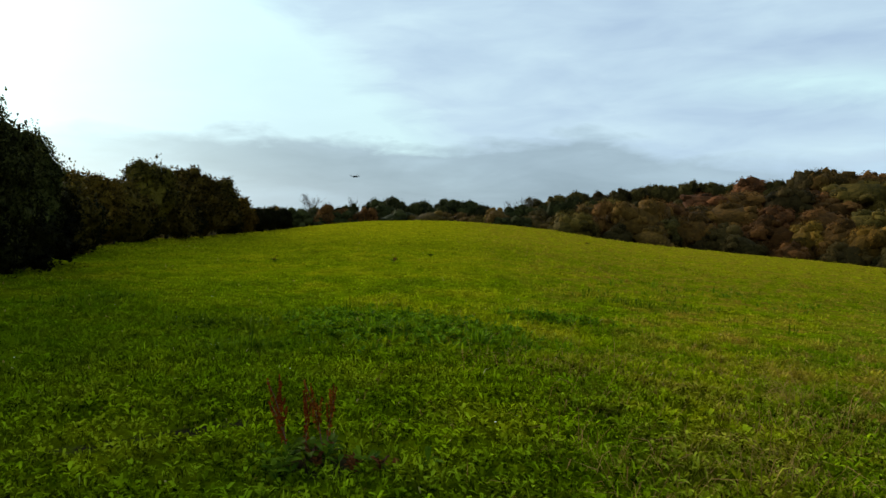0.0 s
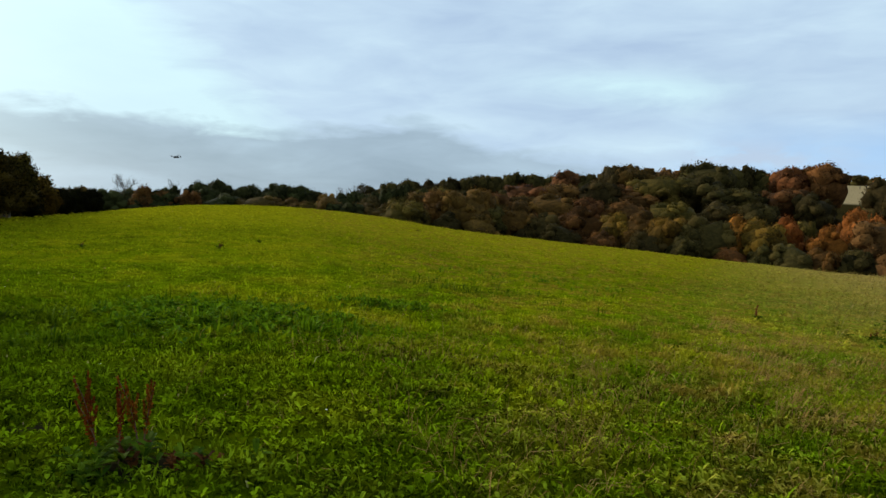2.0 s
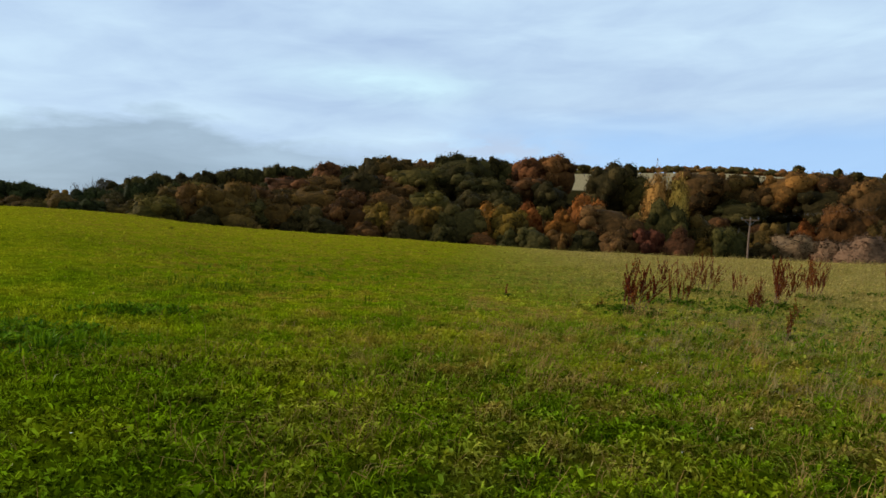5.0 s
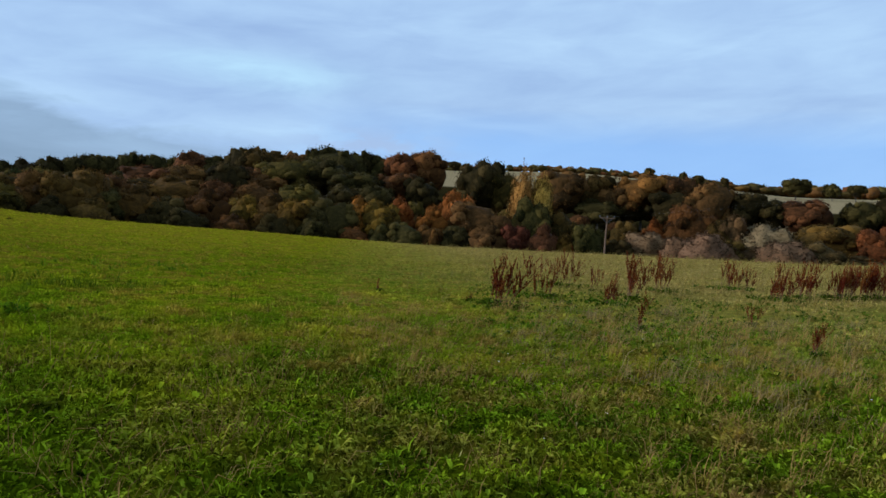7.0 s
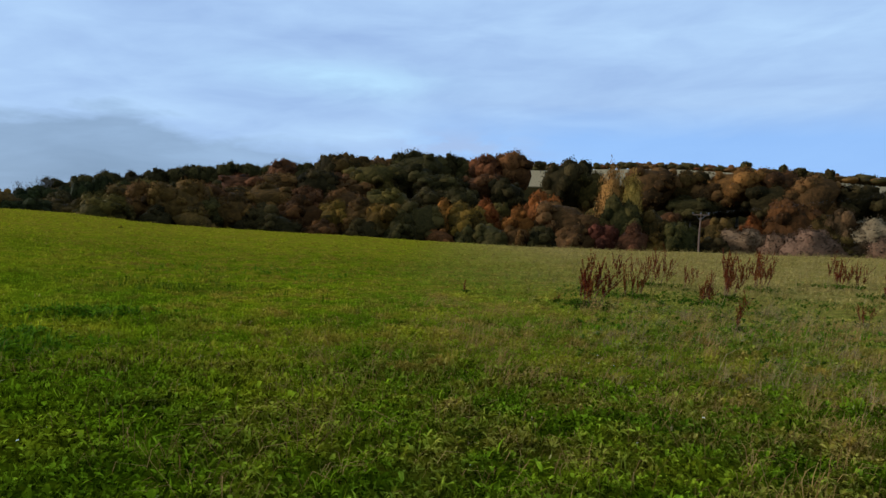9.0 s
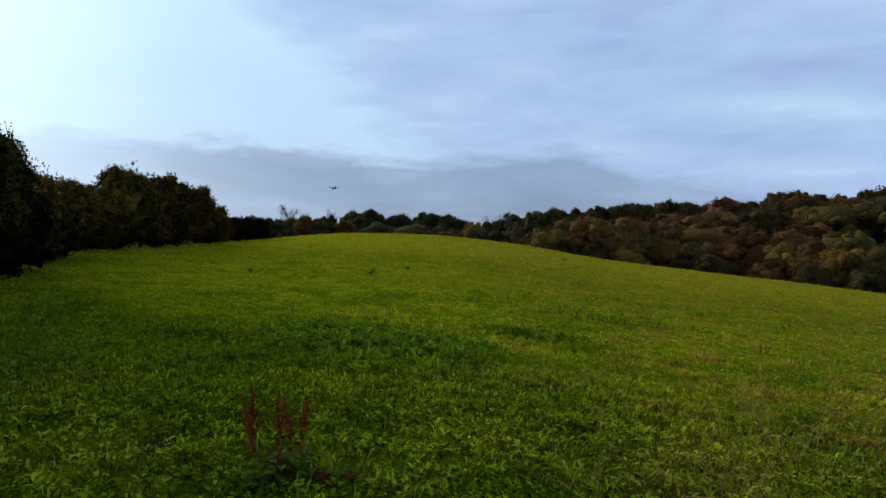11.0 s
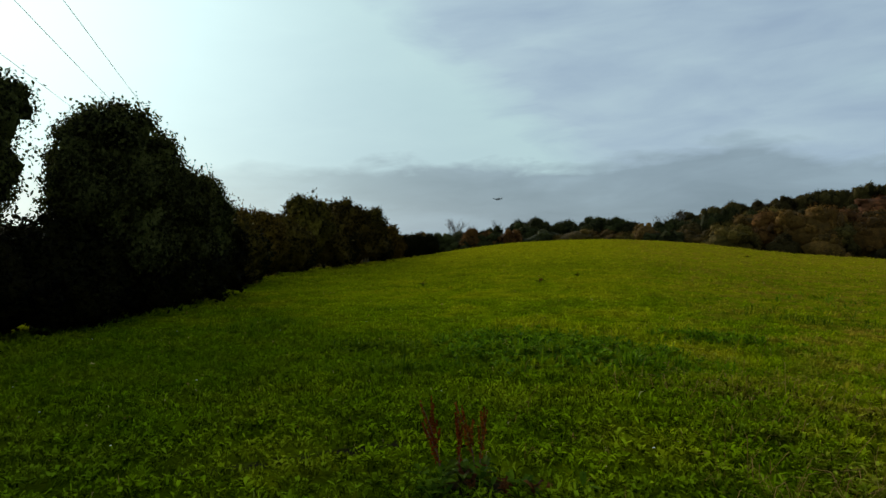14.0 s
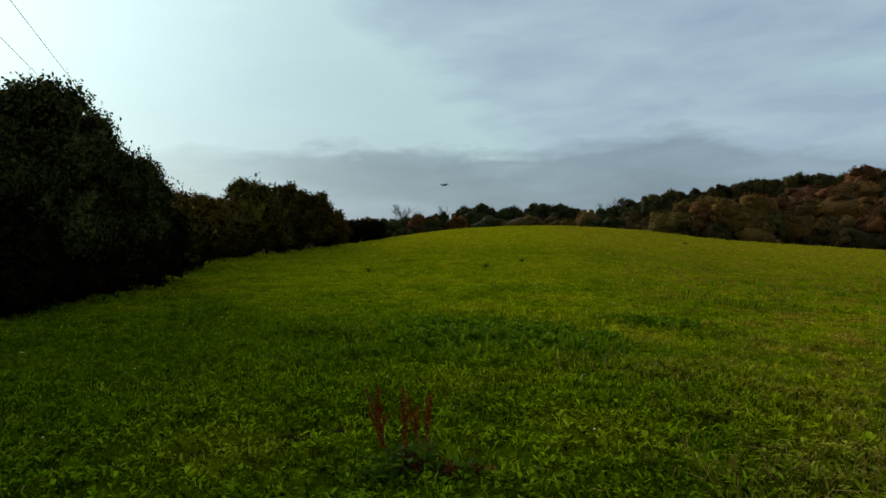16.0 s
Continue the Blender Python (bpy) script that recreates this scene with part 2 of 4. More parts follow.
def ground_material():
    m, nt, bsdf = material("pasture_soil_and_sward")
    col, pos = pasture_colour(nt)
    fine = tex_noise(nt, pos, 9.0, 5, 0.7)
    col = tex_mix(nt, 0.75, col, tex_ramp(nt, fine, [(0.32, (0.28, 0.28, 0.25)), (0.62, (0.85, 0.85, 0.85))]), "MULTIPLY")
    # bare old wheel rut and foot of the small docks, their shade painted in
    sep = nt.nodes.new("ShaderNodeSeparateXYZ")
    nt.links.new(pos, sep.inputs[0])
    x, y = sep.outputs[0], sep.outputs[1]
    off = tex_math(nt, "SUBTRACT", tex_math(nt, "MULTIPLY", tex_math(nt, "ADD", x, 2.1), 0.63), tex_math(nt, "MULTIPLY", tex_math(nt, "ADD", y, -4.58), 0.78))
    line = tex_math(nt, "MULTIPLY", tex_range(nt, tex_math(nt, "ABSOLUTE", off), 0.13, 0.06), tex_math(nt, "MULTIPLY", tex_range(nt, x, -1.15, -1.4), tex_range(nt, x, -3.6, -2.6)))
    line = tex_math(nt, "MULTIPLY", line, tex_range(nt, tex_noise(nt, pos, 5.0, 3), 0.36, 0.52))
    dx, dy = tex_math(nt, "MULTIPLY", tex_math(nt, "ADD", x, 0.66), 3.0), tex_math(nt, "MULTIPLY", tex_math(nt, "ADD", y, -4.28), 4.6)
    pit = tex_range(nt, tex_math(nt, "ADD", tex_math(nt, "MULTIPLY", dx, dx), tex_math(nt, "MULTIPLY", dy, dy)), 1.1, 0.5)
    col = tex_mix(nt, tex_math(nt, "MAXIMUM", line, pit), col, SHADED_SOIL)
    nt.links.new(col, bsdf.inputs["Base Color"])
    bsdf.inputs["Roughness"].default_value = 1.0
    bsdf.inputs["Specular IOR Level"].default_value = 0.0
    b = nt.nodes.new("ShaderNodeBump")
    b.inputs["Strength"].default_value, b.inputs["Distance"].default_value = 0.8, 0.06
    nt.links.new(fine, b.inputs["Height"])
    nt.links.new(b.outputs[0], bsdf.inputs["Normal"])
    return m


def translucent_leaf(nt, bsdf, col, amount):
    tr, mx = nt.nodes.new("ShaderNodeBsdfTranslucent"), nt.nodes.new("ShaderNodeMixShader")
    nt.links.new(col, tr.inputs[0])
    mx.inputs[0].default_value = amount
    nt.links.new(bsdf.outputs[0], mx.inputs[1])
    nt.links.new(tr.outputs[0], mx.inputs[2])
    nt.links.new(mx.outputs[0], nt.nodes["Material Output"].inputs[0])


def blade_material(name, straw_share, gain=1.0, spread=1.0):
    m, nt, bsdf = material(name)
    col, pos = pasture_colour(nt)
    isl = nt.nodes.new("ShaderNodeNewGeometry").outputs["Random Per Island"]
    col = tex_mix(nt, tex_range(nt, isl, 1 - straw_share, 1.0), col, STRAW)
    wn = nt.nodes.new("ShaderNodeTexWhiteNoise")
    wn.noise_dimensions = "1D"
    nt.links.new(isl, wn.inputs["W"])
    g = gain
    col = tex_mix(nt, 1.0, col, tex_ramp(nt, wn.outputs["Value"], [(0.0, (g * max(0.12, 1 - 0.75 * spread),) * 3), (0.6, (g * (1 - 0.1 * spread),) * 3), (1.0, (g * (1 + 0.62 * spread), g * (1 + 0.66 * spread), g * (1 + 2.2 * spread)))]), "MULTIPLY")
    nt.links.new(col, bsdf.inputs["Base Color"])
    bsdf.inputs["Roughness"].default_value = 0.9
    bsdf.inputs["Specular IOR Level"].default_value = 0.0
    translucent_leaf(nt, bsdf, col, 0.35)
    return m


def leaf_material(name, dark, light, trans=0.22, fine=20.0, relief=0.0):
    """Foliage: clumps, sprays and single leaves differ in tone, and so does every plant."""
    m, nt, bsdf = material(name)
    geo = nt.nodes.new("ShaderNodeNewGeometry")
    obj = nt.nodes.new("ShaderNodeObjectInfo")
    tc = nt.nodes.new("ShaderNodeTexCoord")
    clump, spray = tex_noise(nt, tc.outputs["Object"], 3.0, 3), tex_noise(nt, tc.outputs["Object"], fine, 3, 0.65)
    f = tex_math(nt, "ADD", tex_math(nt, "MULTIPLY", geo.outputs["Random Per Island"], 0.36), tex_math(nt, "MULTIPLY", clump, 0.20))
    f = tex_math(nt, "ADD", f, tex_math(nt, "MULTIPLY", spray, 0.44))
    col = tex_ramp(nt, f, [(0.33, dark), (0.65, light)])
    b = nt.nodes.new("ShaderNodeBump")
    b.inputs["Strength"].default_value, b.inputs["Distance"].default_value = relief, 0.5
    nt.links.new(spray, b.inputs["Height"])
    nt.links.new(b.outputs[0], bsdf.inputs["Normal"])
    hs = nt.nodes.new("ShaderNodeHueSaturation")
    nt.links.new(tex_math(nt, "ADD", tex_math(nt, "MULTIPLY", obj.outputs["Random"], 0.03), 0.481), hs.inputs["Hue"])
    nt.links.new(tex_math(nt, "ADD", tex_math(nt, "MULTIPLY", obj.outputs["Random"], 0.36), 0.80), hs.inputs["Value"])
    nt.links.new(col, hs.inputs["Color"])
    nt.links.new(hs.outputs[0], bsdf.inputs["Base Color"])
    bsdf.inputs["Roughness"].default_value = 0.75
    bsdf.inputs["Specular IOR Level"].default_value = 0.03
    translucent_leaf(nt, bsdf, hs.outputs[0], trans)
    return m


def plain_material(name, dark, light, scale=8.0, rough=0.85, bump=0.4, metal=0.0):
    m, nt, bsdf = material(name)
    tc = nt.nodes.new("ShaderNodeTexCoord").outputs["Object"]
    n = tex_noise(nt, tc, scale, 5, 0.65)
    nt.links.new(tex_ramp(nt, n, [(0.3, dark), (0.7, light)]), bsdf.inputs["Base Color"])
    bsdf.inputs["Roughness"].default_value, bsdf.inputs["Metallic"].default_value = rough, metal
    b = nt.nodes.new("ShaderNodeBump")
    b.inputs["Strength"].default_value, b.inputs["Distance"].default_value = bump, 0.01
    nt.links.new(n, b.inputs["Height"])
    nt.links.new(b.outputs[0], bsdf.inputs["Normal"])
    return m


M_GROUND = ground_material()
M_BLADE = blade_material("grass_blade", 0.012, 1.38, 1.5)
M_MIDBLADE = blade_material("mid_grass_blade", 0.006, 1.5, 0.5)
M_FARBLADE = blade_material("distant_grass_blade", 0.006, 1.22, 0.3)
M_STRAW = leaf_material("tan_straw", (0.16, 0.088, 0.020), (0.36, 0.225, 0.060), 0.3)
M_DULLSTRAW = leaf_material("dull_straw", (0.10, 0.062, 0.022), (0.25, 0.165, 0.065), 0.3)
M_DRYBLADE = blade_material("dry_grass_blade", 0.7, 0.8, 0.55)
M_BARK = plain_material("bark", (0.035, 0.028, 0.02), (0.12, 0.095, 0.07))
LEAF = {}
LEAF_TONES = (
    ("dark", (0.015, 0.012, 0.003), (0.075, 0.053, 0.014), 0.22),
    ("olive", (0.027, 0.020, 0.004), (0.126, 0.077, 0.015), 0.22),
    ("brown", (0.036, 0.019, 0.006), (0.174, 0.079, 0.021), 0.22),
    ("rust", (0.050, 0.021, 0.006), (0.234, 0.086, 0.020), 0.22),
    ("far", (0.013, 0.014, 0.004), (0.048, 0.048, 0.013), 0.22),
    ("orange", (0.089, 0.033, 0.005), (0.362, 0.126, 0.020), 0.22),
    ("gold", (0.160, 0.085, 0.012), (0.58, 0.33, 0.065), 0.22),
)
TWIG_TONES = (
    ("grey", (0.059, 0.040, 0.018), (0.234, 0.138, 0.064), 0.22),
    ("sage", (0.025, 0.019, 0.005), (0.096, 0.064, 0.016), 0.22),
    ("russet", (0.036, 0.020, 0.005), (0.163, 0.079, 0.016), 0.22),
    ("amber", (0.038, 0.021, 0.004), (0.175, 0.085, 0.012), 0.22),
    ("oak", (0.044, 0.021, 0.006), (0.228, 0.096, 0.024), 0.22),
    ("mauve", (0.033, 0.021, 0.007), (0.134, 0.076, 0.025), 0.22),
    ("tan", (0.046, 0.027, 0.007), (0.188, 0.102, 0.025), 0.22),
    ("wine", (0.044, 0.017, 0.007), (0.154, 0.054, 0.021), 0.22),
    ("green", (0.019, 0.018, 0.004), (0.088, 0.067, 0.014), 0.22),
    ("ash", (0.059, 0.042, 0.021), (0.208, 0.134, 0.068), 0.22),
    ("hedge", (0.006, 0.008, 0.002), (0.125, 0.130, 0.032), 0.15),
    # near-black hedge leaves: the shade at the hedge foot put into their colour
    ("hedgeshade", (0.003, 0.004, 0.001), (0.020, 0.019, 0.003), 0.1),
    ("hedgeolive", (0.015, 0.013, 0.002), (0.135, 0.098, 0.014), 0.15),
    ("hedgebrown", (0.026, 0.016, 0.002), (0.205, 0.118, 0.017), 0.15),
)
for key, dark, light, trans in LEAF_TONES + TWIG_TONES:
    LEAF[key] = leaf_material("leaves_" + key, dark, light, trans, 14.0, 1.0)
M_DOCK = leaf_material("dock_seed", (0.055, 0.014, 0.004), (0.20, 0.048, 0.010), 0.1)
M_DOCKSTEM = plain_material("dock_stem", (0.07, 0.025, 0.012), (0.16, 0.065, 0.03), 20)
M_NETTLE = leaf_material("nettle_leaf", (0.030, 0.066, 0.001), (0.16, 0.235, 0.004), 0.3)
M_BROADLEAF = blade_material("broad_weed_leaf", 0.0, 1.42, 1.35)
M_MIDLEAF = blade_material("mid_weed_leaf", 0.0, 1.5, 0.75)
M_DOCKLEAF = leaf_material("dock_leaf", (0.020, 0.042, 0.001), (0.10, 0.145, 0.006), 0.3)


# ---- mesh helpers ----
def mesh_from(name, verts, faces, mat, smooth=False):
    me = bpy.data.meshes.new(name)
    me.from_pydata(np.asarray(verts, float).tolist(), [], [tuple(f) for f in faces])
    me.materials.append(mat)
    if smooth:
        me.polygons.foreach_set("use_smooth", np.ones(len(me.polygons), bool))
    me.update()
    return me


def part(name, bm, mat, parent, label=""):
    me = bpy.data.meshes.new(name)
    bm.to_mesh(me)
    bm.free()
    me.materials.append(mat)
    ob = new(name, me)
    ob.parent = parent
    if label:
        tagged(ob, label)
    return ob


def part_mesh(name, me, parent, label=""):
    ob = new(name, me)
    ob.parent = parent
    if label:
        tagged(ob, label)
    return ob


def tube(bm, pts, radii, sides=7):
    """A tapering tube through the points."""
    rings = []
    for i, p in enumerate(pts):
        p = Vector(p)
        d = (Vector(pts[min(i + 1, len(pts) - 1)]) - Vector(pts[max(i - 1, 0)])).normalized()
        u = d.orthogonal().normalized()
        v = d.cross(u)
        rings.append([bm.verts.new(p + radii[i] * (math.cos(a) * u + math.sin(a) * v)) for a in [2 * math.pi * k / sides for k in range(sides)]])
    for a, b in zip(rings, rings[1:]):
        for k in range(sides):
            bm.faces.new((a[k], a[(k + 1) % sides], b[(k + 1) % sides], b[k]))
    bm.faces.new(rings[0][::-1])
    bm.faces.new(rings[-1])


# ---- ground ----
def build_ground():
    radii = np.concatenate([[0.4], np.geomspace(0.9, 60, 90), np.geomspace(62, 160, 60), np.geomspace(165, 4600, 60)])
    az = np.radians(np.concatenate([np.arange(-80, 96, 0.7), np.arange(96, 280, 3.0)]))
    n = len(az)
    x, y = np.outer(radii, np.sin(az)), np.outer(radii, np.cos(az))
    v = np.column_stack([x.ravel(), y.ravel(), ground_z(x, y).ravel()])
    v = np.vstack([v, [[0, 0, 0]]])
    faces = []
    for i in range(len(radii) - 1):
        a, b = i * n, (i + 1) * n
        faces += [(a + k, b + k, b + (k + 1) % n, a + (k + 1) % n) for k in range(n)]
    c = len(v) - 1
    faces += [(c, k, (k + 1) % n) for k in range(n)]
    me = mesh_from("ground", v, [f[::-1] for f in faces], M_GROUND, True)
    tagged(new("ground", me), "domed green pasture falling to a wooded valley and hill", "ground", kind="structure")


build_ground()


# ---- trees ----
def icosphere(cuts):
    bm = bmesh.new()
    bmesh.ops.create_icosphere(bm, subdivisions=cuts, radius=1)
    v, f = np.array([w.co[:] for w in bm.verts]), np.array([[w.index for w in q.verts] for q in bm.faces])
    bm.free()
    return v, f


BALLS = {k: icosphere(k) for k in (2, 3, 4)}


def unit(a):
    return a / np.maximum(np.linalg.norm(a, axis=1), 1e-9)[:, None]


def crown_mesh(name, seed, mat, cuts=4, cards=1400, card=0.02, low=0.12, lump=0.3, scales=(1.5, 3.4, 8.0), flare=-0.15, cone=0.0, rough=0.5, shag=1.2, shoots=0, reach=0.06, heart=1.0, boughs=0, bough=0.17, loose=0.1, slim=1.0):
    """Crown of breadth and height 1: a billowing mass of foliage, its surface broken by leafy sprays and boughs, with shoots that stand out of it; slim: breadth over height of the tree that it is for."""
    even = np.array([1 / slim, 1 / slim, 1.0])
    rng = np.random.default_rng(seed)
    v, f = BALLS[cuts]
    shift = rng.uniform(-50, 50, (3, 3))
    swell = np.zeros(len(v))
    for k, (sc, w) in enumerate(zip(scales, (1.0, 0.6, 0.28))):
        swell += w * np.array([2 * abs(noise.noise(Vector(p * sc + shift[k]))) - 0.45 for p in v])
    r = (1 + lump * swell + 0.03 * rng.standard_normal(len(v))) * (1 + 0.16 * np.clip(v[:, 2], 0, 1) * np.sqrt(1 - np.clip(v[:, 2], 0, 1) ** 2))
    taper = 1 - flare * v[:, 2] - cone * np.clip(v[:, 2] + 0.3, 0, 2) * 0.45
    hull = v * r[:, None] * np.column_stack([0.5 * taper, 0.5 * taper, np.full(len(v), 0.5)])
    hull[:, :2] *= 0.5 / np.percentile(np.hypot(hull[:, 0], hull[:, 1]), 96)
    top, foot = np.percentile(hull[:, 2], 99.5), hull[:, 2].min()
    hull[:, 2] = low + (hull[:, 2] - foot) / (top - foot) * (1 - low)
    tri = hull[f]
    cr = np.cross(tri[:, 1] - tri[:, 0], tri[:, 2] - tri[:, 0])
    vn = np.zeros_like(hull)
    for k in range(3):
        np.add.at(vn, f[:, k], cr)
    vn = unit(vn)
    area = np.linalg.norm(cr, axis=1) * np.clip(1.15 + cr[:, 2] / np.linalg.norm(cr, axis=1), 0.15, 1.2)

    middle = np.array([0, 0, 0.5 * (1 + low)])

    def on_hull(n):
        t = rng.choice(len(f), n, p=area / area.sum())
        b = rng.dirichlet((1, 1, 1), n)
        return (hull[f[t]] * b[:, :, None]).sum(1), unit((vn[f[t]] * b[:, :, None]).sum(1))
    if boughs:
        # leafy boughs that bulge out of the crown, each lit on its own top
        c, cd = on_hull(boughs)
        size = bough * rng.uniform(0.5, 1.35, boughs)
        c = c - cd * even * (0.6 * size)[:, None]
        bv, bf = BALLS[2]
        knob = np.array([[noise.noise(Vector(q * 1.6 + o)) + 0.6 * noise.noise(Vector(q * 4.0 - o)) for q in bv] for o in rng.uniform(-50, 50, (boughs, 3))])
        balls = c[:, None, :] + bv[None] * (size[:, None] * (0.95 - 1.3 * loose + 0.42 * knob))[:, :, None] * even * np.array([1.0, 1.0, 0.85])
        core, core_n = middle + (hull - middle) * heart, vn
        solid = np.vstack([core, balls.reshape(-1, 3)])
        solid_n = np.vstack([core_n, np.tile(bv, (boughs, 1))])
        solid_f = np.vstack([f] + [bf + len(core) + k * len(bv) for k in range(boughs)])
        pick = rng.choice(boughs, cards, p=size ** 2 / (size ** 2).sum())
        d = unit(unit(rng.standard_normal((cards, 3))) + 0.6 * cd[pick] + np.array([0, 0, 0.25]))
        p = c[pick] + d * (size[pick] * (0.96 + loose * rng.standard_normal(cards)))[:, None] * even * np.array([1.0, 1.0, 0.85])
    else:
        solid, solid_n, solid_f = middle + (hull - middle) * heart, vn, f
        p, d = on_hull(cards)
    p = p + d * (card * shag * rng.normal(0.0, 1.0, cards))[:, None]
    if shoots:
        s0, sd = on_hull(shoots)
        way = unit(sd + np.array([0, 0, 0.55]) + 0.45 * rng.standard_normal((shoots, 3)))
        g = np.linspace(-0.3, 1, 12)[None, :, None]
        line = s0[:, None, :] + way[:, None, :] * g * (reach * rng.uniform(0.3, 1.25, shoots) ** 1.5)[:, None, None] * even
        line = line + card * 0.55 * rng.standard_normal(line.shape) * (1.2 - 0.8 * np.clip(g, 0, 1))
        p, d = np.vstack([p, line.reshape(-1, 3)]), np.vstack([d, np.repeat(sd, 12, axis=0)])
    n = len(p)
    nrm = unit(d + rough * rng.standard_normal((n, 3)))
    u = unit(np.cross(nrm, rng.standard_normal((n, 3))))
    w = np.cross(nrm, u)
    size = (card * rng.uniform(0.5, 1.35, n))[:, None]
    q = rng.uniform(0.5, 1.2, (n, 4, 1))
    u, w, bend = u * size * even, w * size * 0.7 * even, nrm * size * 0.3 * even
    quad = np.stack([p + u * q[:, 0], p + w * q[:, 1] - bend, p - u * q[:, 2], p - w * q[:, 3] - bend], 1).reshape(-1, 3)
    verts = np.vstack([solid, quad])
    if boughs:
        # back to breadth and height 1
        verts[:, :2] *= 0.5 / np.percentile(np.hypot(p[:, 0], p[:, 1]), 97)
        verts[:, 2] = low + (verts[:, 2] - low) * (1 - low) / (np.percentile(p[:, 2], 99.3) - low)
    me = mesh_from(name, verts, [tuple(t) for t in solid_f.tolist()] + [tuple(t) for t in (len(solid) + np.arange(n * 4).reshape(-1, 4)).tolist()], mat, True)
    soft = unit(d + 0.6 * rough * rng.standard_normal((n, 3)))
    me.normals_split_custom_set_from_vertices(np.vstack([solid_n, np.repeat(soft, 4, axis=0)]).tolist())
    return me


def trunk_mesh(name, seed, height=0.8, girth=0.022, limbs=9, sides=6, twigs=0, spread=0.34):
    rng = random.Random(seed)
    bm = bmesh.new()
    pts = [(0, 0, -0.06)]
    x = y = 0.0
    for k in range(1, 7):
        x, y = x + rng.uniform(-0.012, 0.012), y + rng.uniform(-0.012, 0.012)
        pts.append((x, y, height * k / 6))
    tube(bm, pts, [girth * (1.35 if k == 0 else 1 - 0.14 * k) for k in range(7)], sides)
    for k in range(limbs):
        h = height * rng.uniform(0.25, 0.95)
        i = min(5, int(h / height * 6))
        b = Vector(pts[i]).lerp(Vector(pts[i + 1]), h / height * 6 - i)
        a = rng.uniform(0, 6.28)
        reach = spread * rng.uniform(0.55, 1.0) * (1.15 - 0.5 * h / height)
        mid = b + Vector((math.cos(a) * reach * 0.5, math.sin(a) * reach * 0.5, reach * 0.45))
        end = b + Vector((math.cos(a + 0.3) * reach, math.sin(a + 0.3) * reach, reach * rng.uniform(0.7, 1.2)))
        end.z = min(end.z, 0.97)
        tube(bm, [b, mid, end], [girth * 0.45, girth * 0.3, girth * 0.1], 5)
        for _ in range(twigs):
            s = mid.lerp(end, rng.uniform(0, 1))
            e = s + Vector((rng.uniform(-1, 1), rng.uniform(-1, 1), rng.uniform(0.2, 1.4))) * reach * 0.42
            e.z = min(e.z, 1.0)
            f = s.lerp(e, 0.5) + Vector((rng.uniform(-1, 1), rng.uniform(-1, 1), 0)) * 0.015
            tube(bm, [s, f, e], [girth * 0.16, girth * 0.11, girth * 0.05], 3)
    me = bpy.data.meshes.new(name)
    bm.to_mesh(me)
    bm.free()
    me.materials.append(M_BARK)
    return me


CROWNS = {
    "broad": [crown_mesh("crown", 11 + k, LEAF["olive"], 2, 1600, 0.021, 0.12, 0.3, (1.7, 4.0, 9.0), rough=0.8, shag=0.5, heart=0.84, boughs=25, bough=0.18, slim=1.2) for k in range(7)],
    "bush": [crown_mesh("crown", 31 + k, LEAF["olive"], 2, 2000, 0.021, -0.05, 0.3, (1.7, 4.0, 9.0), 0.15, rough=0.8, shag=0.5, heart=0.84, boughs=30, bough=0.19, slim=1.35) for k in range(7)],
    "back": [crown_mesh("crown", 91 + k, LEAF["olive"], 2, 420, 0.03, 0.12, 0.3, rough=0.8, shag=0.5, heart=0.88, boughs=10, bough=0.22, slim=1.1) for k in range(5)],
    "tall": [crown_mesh("crown", 51 + k, LEAF["gold"], 3, 2600, 0.020, 0.05, 0.4, (2.2, 5, 10), cone=0.5, rough=0.9, shag=1.6, shoots=90, reach=0.12, heart=0.75) for k in range(2)],
    "conifer": [crown_mesh("crown", 61 + k, LEAF["dark"], 2, 180, 0.055, 0.0, cone=1.0, flare=0.2) for k in range(2)],
    "far": [crown_mesh("crown", 71 + k, LEAF["dark"], 2, 170, 0.055, -0.05, 0.42) for k in range(4)],
    "willow": [crown_mesh("crown", 81 + k, LEAF["grey"], 3, 2600, 0.018, -0.05, 0.4, (1.8, 4.5, 11), 0.15, rough=1.1, shag=1.0, heart=0.92, shoots=60, reach=0.07) for k in range(3)],
    "hedge": [crown_mesh("crown", 111 + k, LEAF["hedge"], 3, 2200, 0.03, -0.06, 0.4, (2.0, 5.0, 11.0), 0.15, rough=0.9, shoots=110, reach=0.14, heart=0.92) for k in range(4)],
}
TRUNKS = [trunk_mesh("trunk", 5 + k, limbs=4, sides=5) for k in range(4)]
BARE = [trunk_mesh("trunk", 25 + k, 0.8, 0.02, 22, 5, 11, 0.42) for k in range(3)]
rnd = random.Random(7)


def tree(name, az, r, top_el, width, shape, colour, label, category="tree", group="", sink=0.0, span=0.0):
    """A tree at a bearing and distance whose top stands at that elevation from the eye; width: of its crown, over its height, or span: its breadth in degrees."""
    x, y, z = at_bearing(az, r)
    H = max(EYE + r * math.tan(radians(top_el)) - z, 2.0)
    if span:
        width = radians(span) * r / H
    ob = new(name)
    if shape == "bare":
        part_mesh("trunk", rnd.choice(BARE), ob)
    else:
        part_mesh("trunk", rnd.choice(TRUNKS), ob)
        c = part_mesh("crown", rnd.choice(CROWNS[shape]), ob)
        c.material_slots[0].link = "OBJECT"
        c.material_slots[0].material = LEAF[colour]
    ob.matrix_world = Matrix.LocRotScale((x, y, z - sink), Euler((0, 0, rnd.uniform(0, 6.28))), (H * width, H * width, H))
    return tagged(ob, label, category, group)


